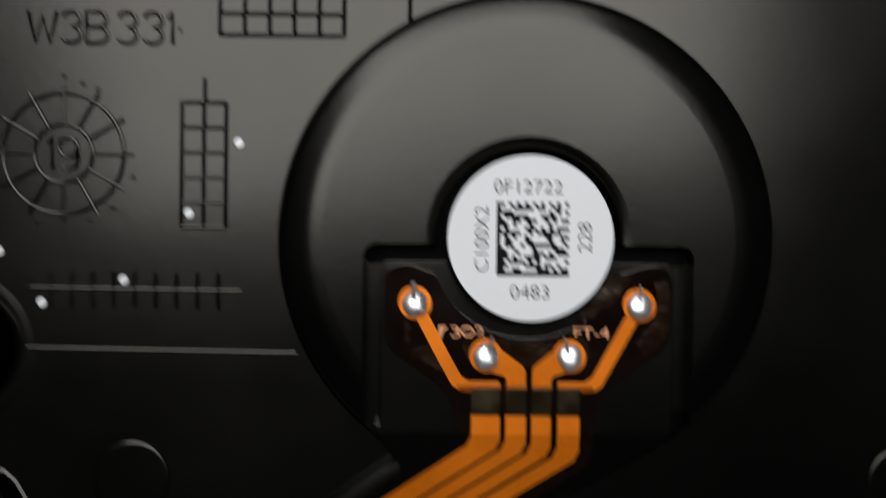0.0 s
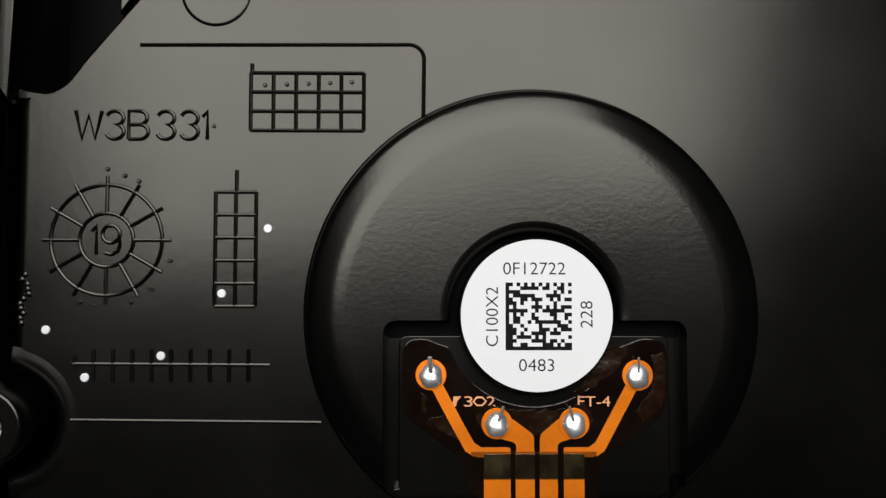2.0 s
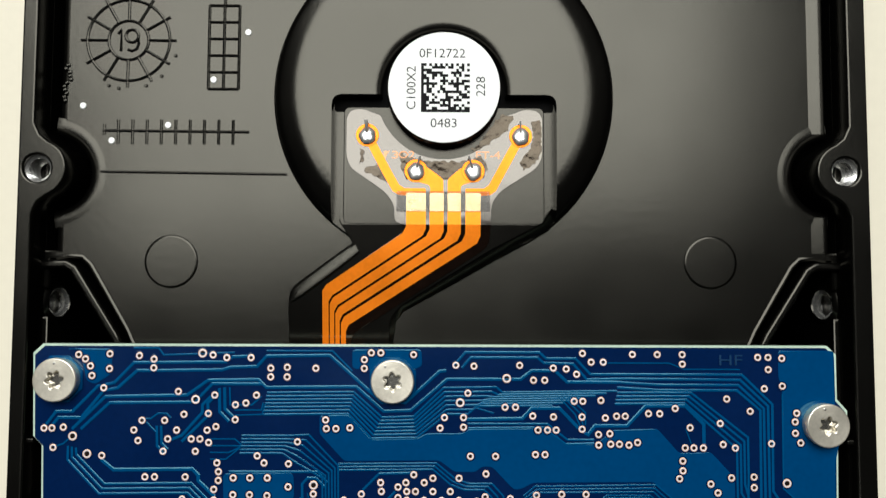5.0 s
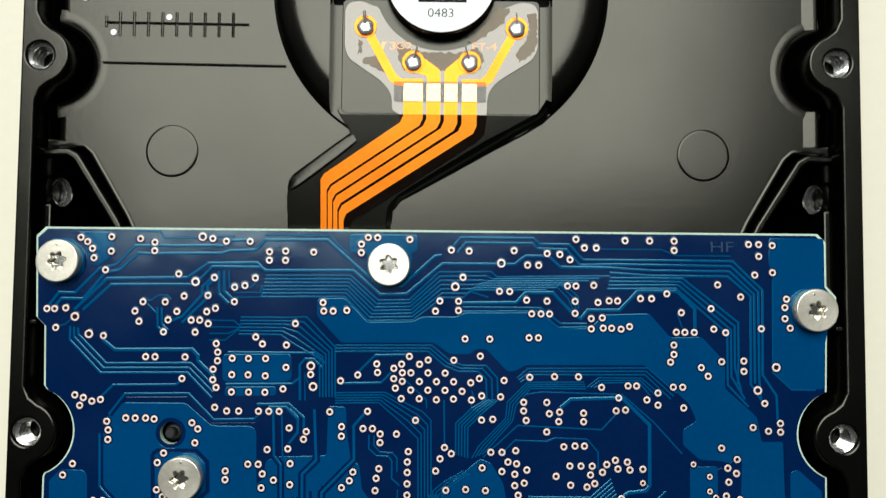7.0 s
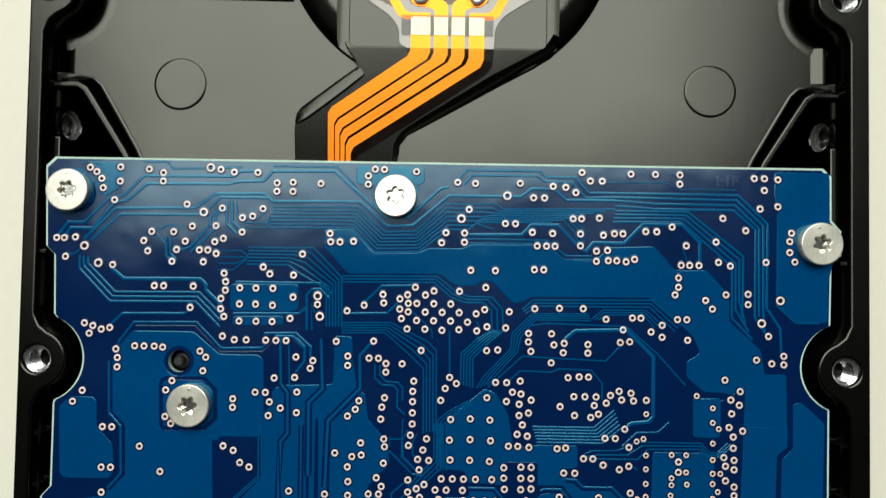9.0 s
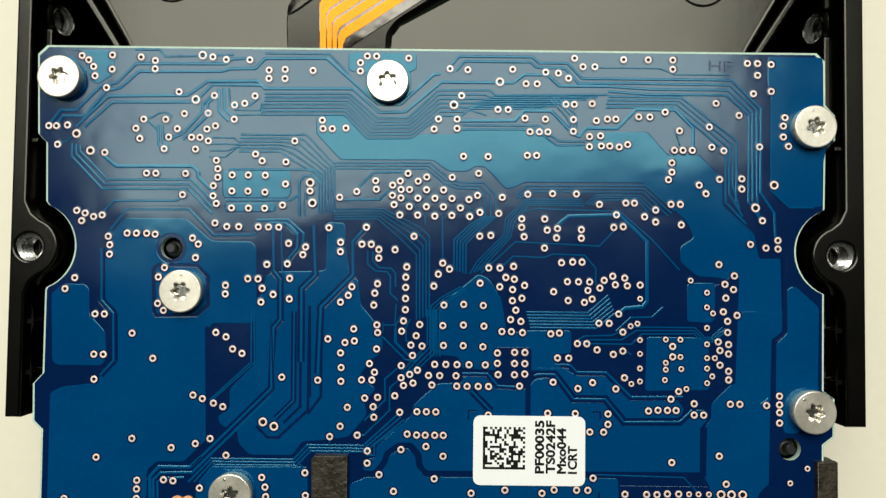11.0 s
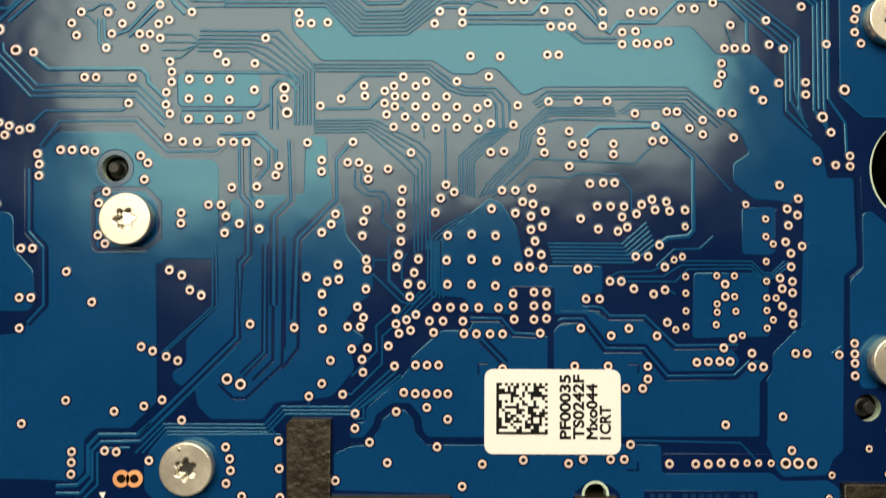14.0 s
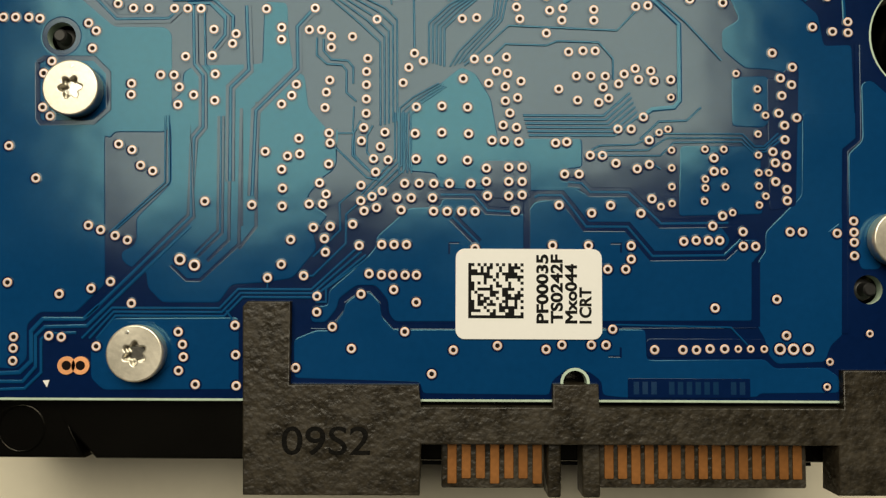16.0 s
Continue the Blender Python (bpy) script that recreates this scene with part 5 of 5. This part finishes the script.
ring_pads("middle", [(-19.6, 39.5), (-19.5, 43.9), (-18.8, 36.0), (-18.3, 43.9), (-17.6, 26.4), (-17.2, 39.6), (-17.1, 42.0), (-16.9, 37.9), (-16.9, 35.5), (-15.4, 40.7), (-15.1, 41.6), (-13.4, 26.1), (-12.4, 43.9), (-12.3, 30.9), (-11.0, 42.2), (-11.0, 41.1), (-10.9, 35.2), (-10.8, 29.3), (-10.7, 27.6), (-10.7, 26.0), (-10.3, 30.5), (-10.0, 36.0), (-9.6, 37.0), (-9.3, 32.1), (-9.2, 30.7), (-8.5, 42.0), (-8.3, 26.2), (-8.0, 44.0), (-7.9, 24.1), (-7.4, 42.0), (-7.4, 28.1), (-7.1, 26.2), (-7.0, 34.9), (-6.9, 36.3), (-6.8, 27.1), (-6.6, 29.8), (-6.6, 37.4), (-6.6, 32.6), (-6.5, 31.7), (-6.5, 41.4)])
ring_pads("middle", [(-6.5, 40.4), (-6.4, 24.2), (-4.6, 41.4), (-4.4, 24.4), (-3.7, 27.9), (-3.7, 31.9), (-3.7, 26.5), (-3.5, 33.1), (-3.4, 25.6), (-3.3, 35.7), (-3.3, 34.4), (-3.3, 38.2), (-3.3, 37.0), (-3.2, 39.4), (-2.7, 26.9), (-2.6, 30.3), (-2.4, 29.1), (-2.4, 43.0), (-2.3, 25.9), (-2.0, 31.4), (-1.8, 27.4), (-1.6, 32.7), (-1.3, 30.2), (-0.5, 26.8), (-0.1, 25.7), (0.0, 37.2), (0.2, 28.1), (0.5, 38.6), (0.8, 26.8), (1.0, 39.9), (1.1, 32.6), (1.2, 30.3), (1.2, 35.0), (1.5, 28.1), (1.8, 39.2), (2.7, 26.8), (2.8, 28.1), (2.8, 25.6), (3.5, 35.1), (3.5, 32.7)])
ring_pads("middle", [(3.5, 30.3), (4.0, 25.6), (4.2, 28.1), (5.3, 25.6), (5.3, 43.1), (5.4, 37.6), (5.8, 30.2), (5.8, 35.0), (5.9, 32.6), (6.1, 28.1), (6.4, 39.4), (6.5, 25.6), (6.6, 43.2), (7.5, 29.5), (7.5, 28.3), (7.6, 27.0), (7.7, 39.4), (7.7, 37.2), (8.0, 32.0), (8.4, 38.3), (9.0, 33.4), (9.1, 32.0), (9.2, 36.9), (9.2, 35.6), (9.3, 39.6), (9.4, 38.1), (9.5, 29.6), (9.5, 28.3), (9.5, 27.0), (9.6, 34.5), (10.1, 25.7), (10.2, 44.2), (10.2, 33.2), (10.3, 35.9), (10.4, 31.9), (10.5, 43.1), (10.6, 37.4), (10.7, 29.6), (10.7, 28.3), (10.7, 27.1)])
ring_pads("middle", [(12.9, 41.8), (13.2, 43.9), (13.7, 31.8), (14.0, 36.7), (14.0, 26.2), (14.3, 43.0), (14.4, 44.1), (14.5, 29.0), (14.7, 31.9), (14.9, 40.1), (15.6, 37.9), (15.7, 35.7), (15.8, 29.0), (16.2, 40.2), (16.8, 30.7), (16.9, 25.5), (16.9, 37.9), (17.2, 44.0), (17.2, 43.0), (17.3, 40.2), (17.6, 35.5), (17.9, 30.7), (18.0, 36.9), (18.2, 37.9), (18.5, 35.9), (18.6, 26.2), (19.1, 30.0), (19.3, 33.1), (19.4, 37.2), (19.9, 38.1), (20.5, 33.1), (20.9, 38.6), (21.0, 29.5), (21.0, 44.3), (21.2, 37.6), (21.3, 25.5), (21.6, 34.2), (22.1, 32.1), (22.1, 29.9), (22.1, 44.4)])
ring_pads("middle", [(22.3, 38.4), (22.3, 26.8), (22.6, 37.5), (24.1, 37.6), (27.7, 24.4), (27.9, 30.5), (27.9, 29.3), (28.6, 25.3), (28.9, 44.7), (33.2, 31.1), (33.3, 40.1), (33.4, 28.4), (33.4, 30.1), (33.8, 34.6), (34.0, 37.8), (34.1, 36.2), (34.3, 32.2), (34.3, 33.5), (34.4, 26.7), (34.4, 27.7), (34.4, 29.7), (34.4, 30.8), (35.0, 37.2), (35.1, 38.8), (35.4, 34.2), (37.0, 42.5), (38.8, 42.1), (40.2, 42.0), (40.2, 43.0), (40.3, 24.9)])
ring_pads("middle", [(-42.6, 12.1), (-42.6, 11.0), (-39.0, 16.9), (-34.9, 19.1), (-34.2, 14.3), (-34.2, 13.3), (-34.2, 12.2), (-31.1, 14.4), (-30.3, 18.1), (-30.0, 14.3), (-27.5, 18.6), (-26.9, 13.5), (-26.8, 23.8), (-25.8, 19.2), (-25.5, 23.3), (-24.4, 22.9), (-23.9, 17.3), (-19.7, 14.8), (-19.6, 11.4), (-19.3, 13.7), (-19.2, 12.6), (-18.1, 10.2), (-14.7, 15.4), (-14.6, 12.8), (-14.5, 10.1), (-11.9, 19.6), (-10.7, 20.8), (-9.9, 23.0), (-9.3, 11.7), (-8.7, 19.8), (-7.5, 16.6), (-7.5, 18.0), (-6.9, 23.1), (-6.8, 21.9), (-6.1, 15.3), (-4.4, 13.4), (-3.8, 22.5), (-3.6, 18.2), (-2.9, 20.0), (-1.8, 22.6)])
ring_pads("middle", [(-1.8, 19.9), (-0.8, 19.9), (-0.7, 22.6), (-0.7, 18.6), (0.3, 19.9), (0.3, 14.9), (0.4, 22.6), (1.3, 17.5), (1.3, 19.9), (2.7, 11.2), (4.6, 13.3), (6.5, 22.3), (8.5, 13.7), (12.8, 13.4), (13.4, 22.6), (14.2, 13.8), (16.6, 22.6), (16.8, 13.8), (18.1, 13.8), (18.3, 20.5), (18.7, 15.2), (19.9, 20.5), (20.4, 22.6), (20.4, 21.4), (22.4, 13.4), (24.9, 13.4), (25.1, 23.0), (26.1, 13.4), (26.2, 23.1), (27.3, 23.1), (27.3, 13.5), (27.8, 17.1), (28.3, 23.1), (28.6, 13.5), (30.4, 23.9), (30.4, 22.6), (31.5, 22.6), (33.3, 17.9), (34.1, 14.7), (34.6, 23.9)])
ring_pads("middle", [(35.7, 23.9), (38.8, 23.8), (40.3, 21.8), (40.3, 23.0), (40.3, 23.9)])
ring_pads("small", [(23.0, 32.8), (23.1, 26.1), (23.8, 33.1), (24.1, 27.9), (24.1, 26.4), (24.1, 31.2), (24.1, 29.6), (24.1, 36.0), (27.0, 26.6), (27.1, 31.3), (27.1, 27.8), (27.1, 28.6), (28.8, 31.3), (28.8, 29.3), (28.9, 27.9), (29.5, 25.6), (30.0, 38.2), (31.9, 29.2), (31.9, 30.8), (31.9, 26.3), (31.9, 28.0), (31.9, 32.7), (31.9, 36.8), (31.9, 35.1), (32.5, 27.1), (32.6, 34.4), (32.8, 29.2)])
ring_pads("small", [(29.8, 13.5), (30.9, 13.5), (32.1, 13.5), (37.6, 10.2), (37.9, 12.4), (41.5, 14.9), (43.3, 12.5), (43.5, 16.6)])


bm = bmesh.new()
for size, x, y in pads_rest:
    before = len(bm.verts)
    bm.from_mesh(RINGS[size])
    bm.verts.ensure_lookup_table()
    for v in bm.verts[before:]:
        v.co += Vector((x * MM, y * MM, BZ * MM))
me = bpy.data.meshes.new("ring_pads")
bm.to_mesh(me)
bm.free()
me.materials.append(RING)
me.materials.append(HOLE_DARK)
me.materials.append(MASK)
me.materials.append(RIM_FRINGE)
rest = new("ring_pads", me)
rest.parent = board
tagged(rest, "many copper-ringed drilled holes", kind="stuff")
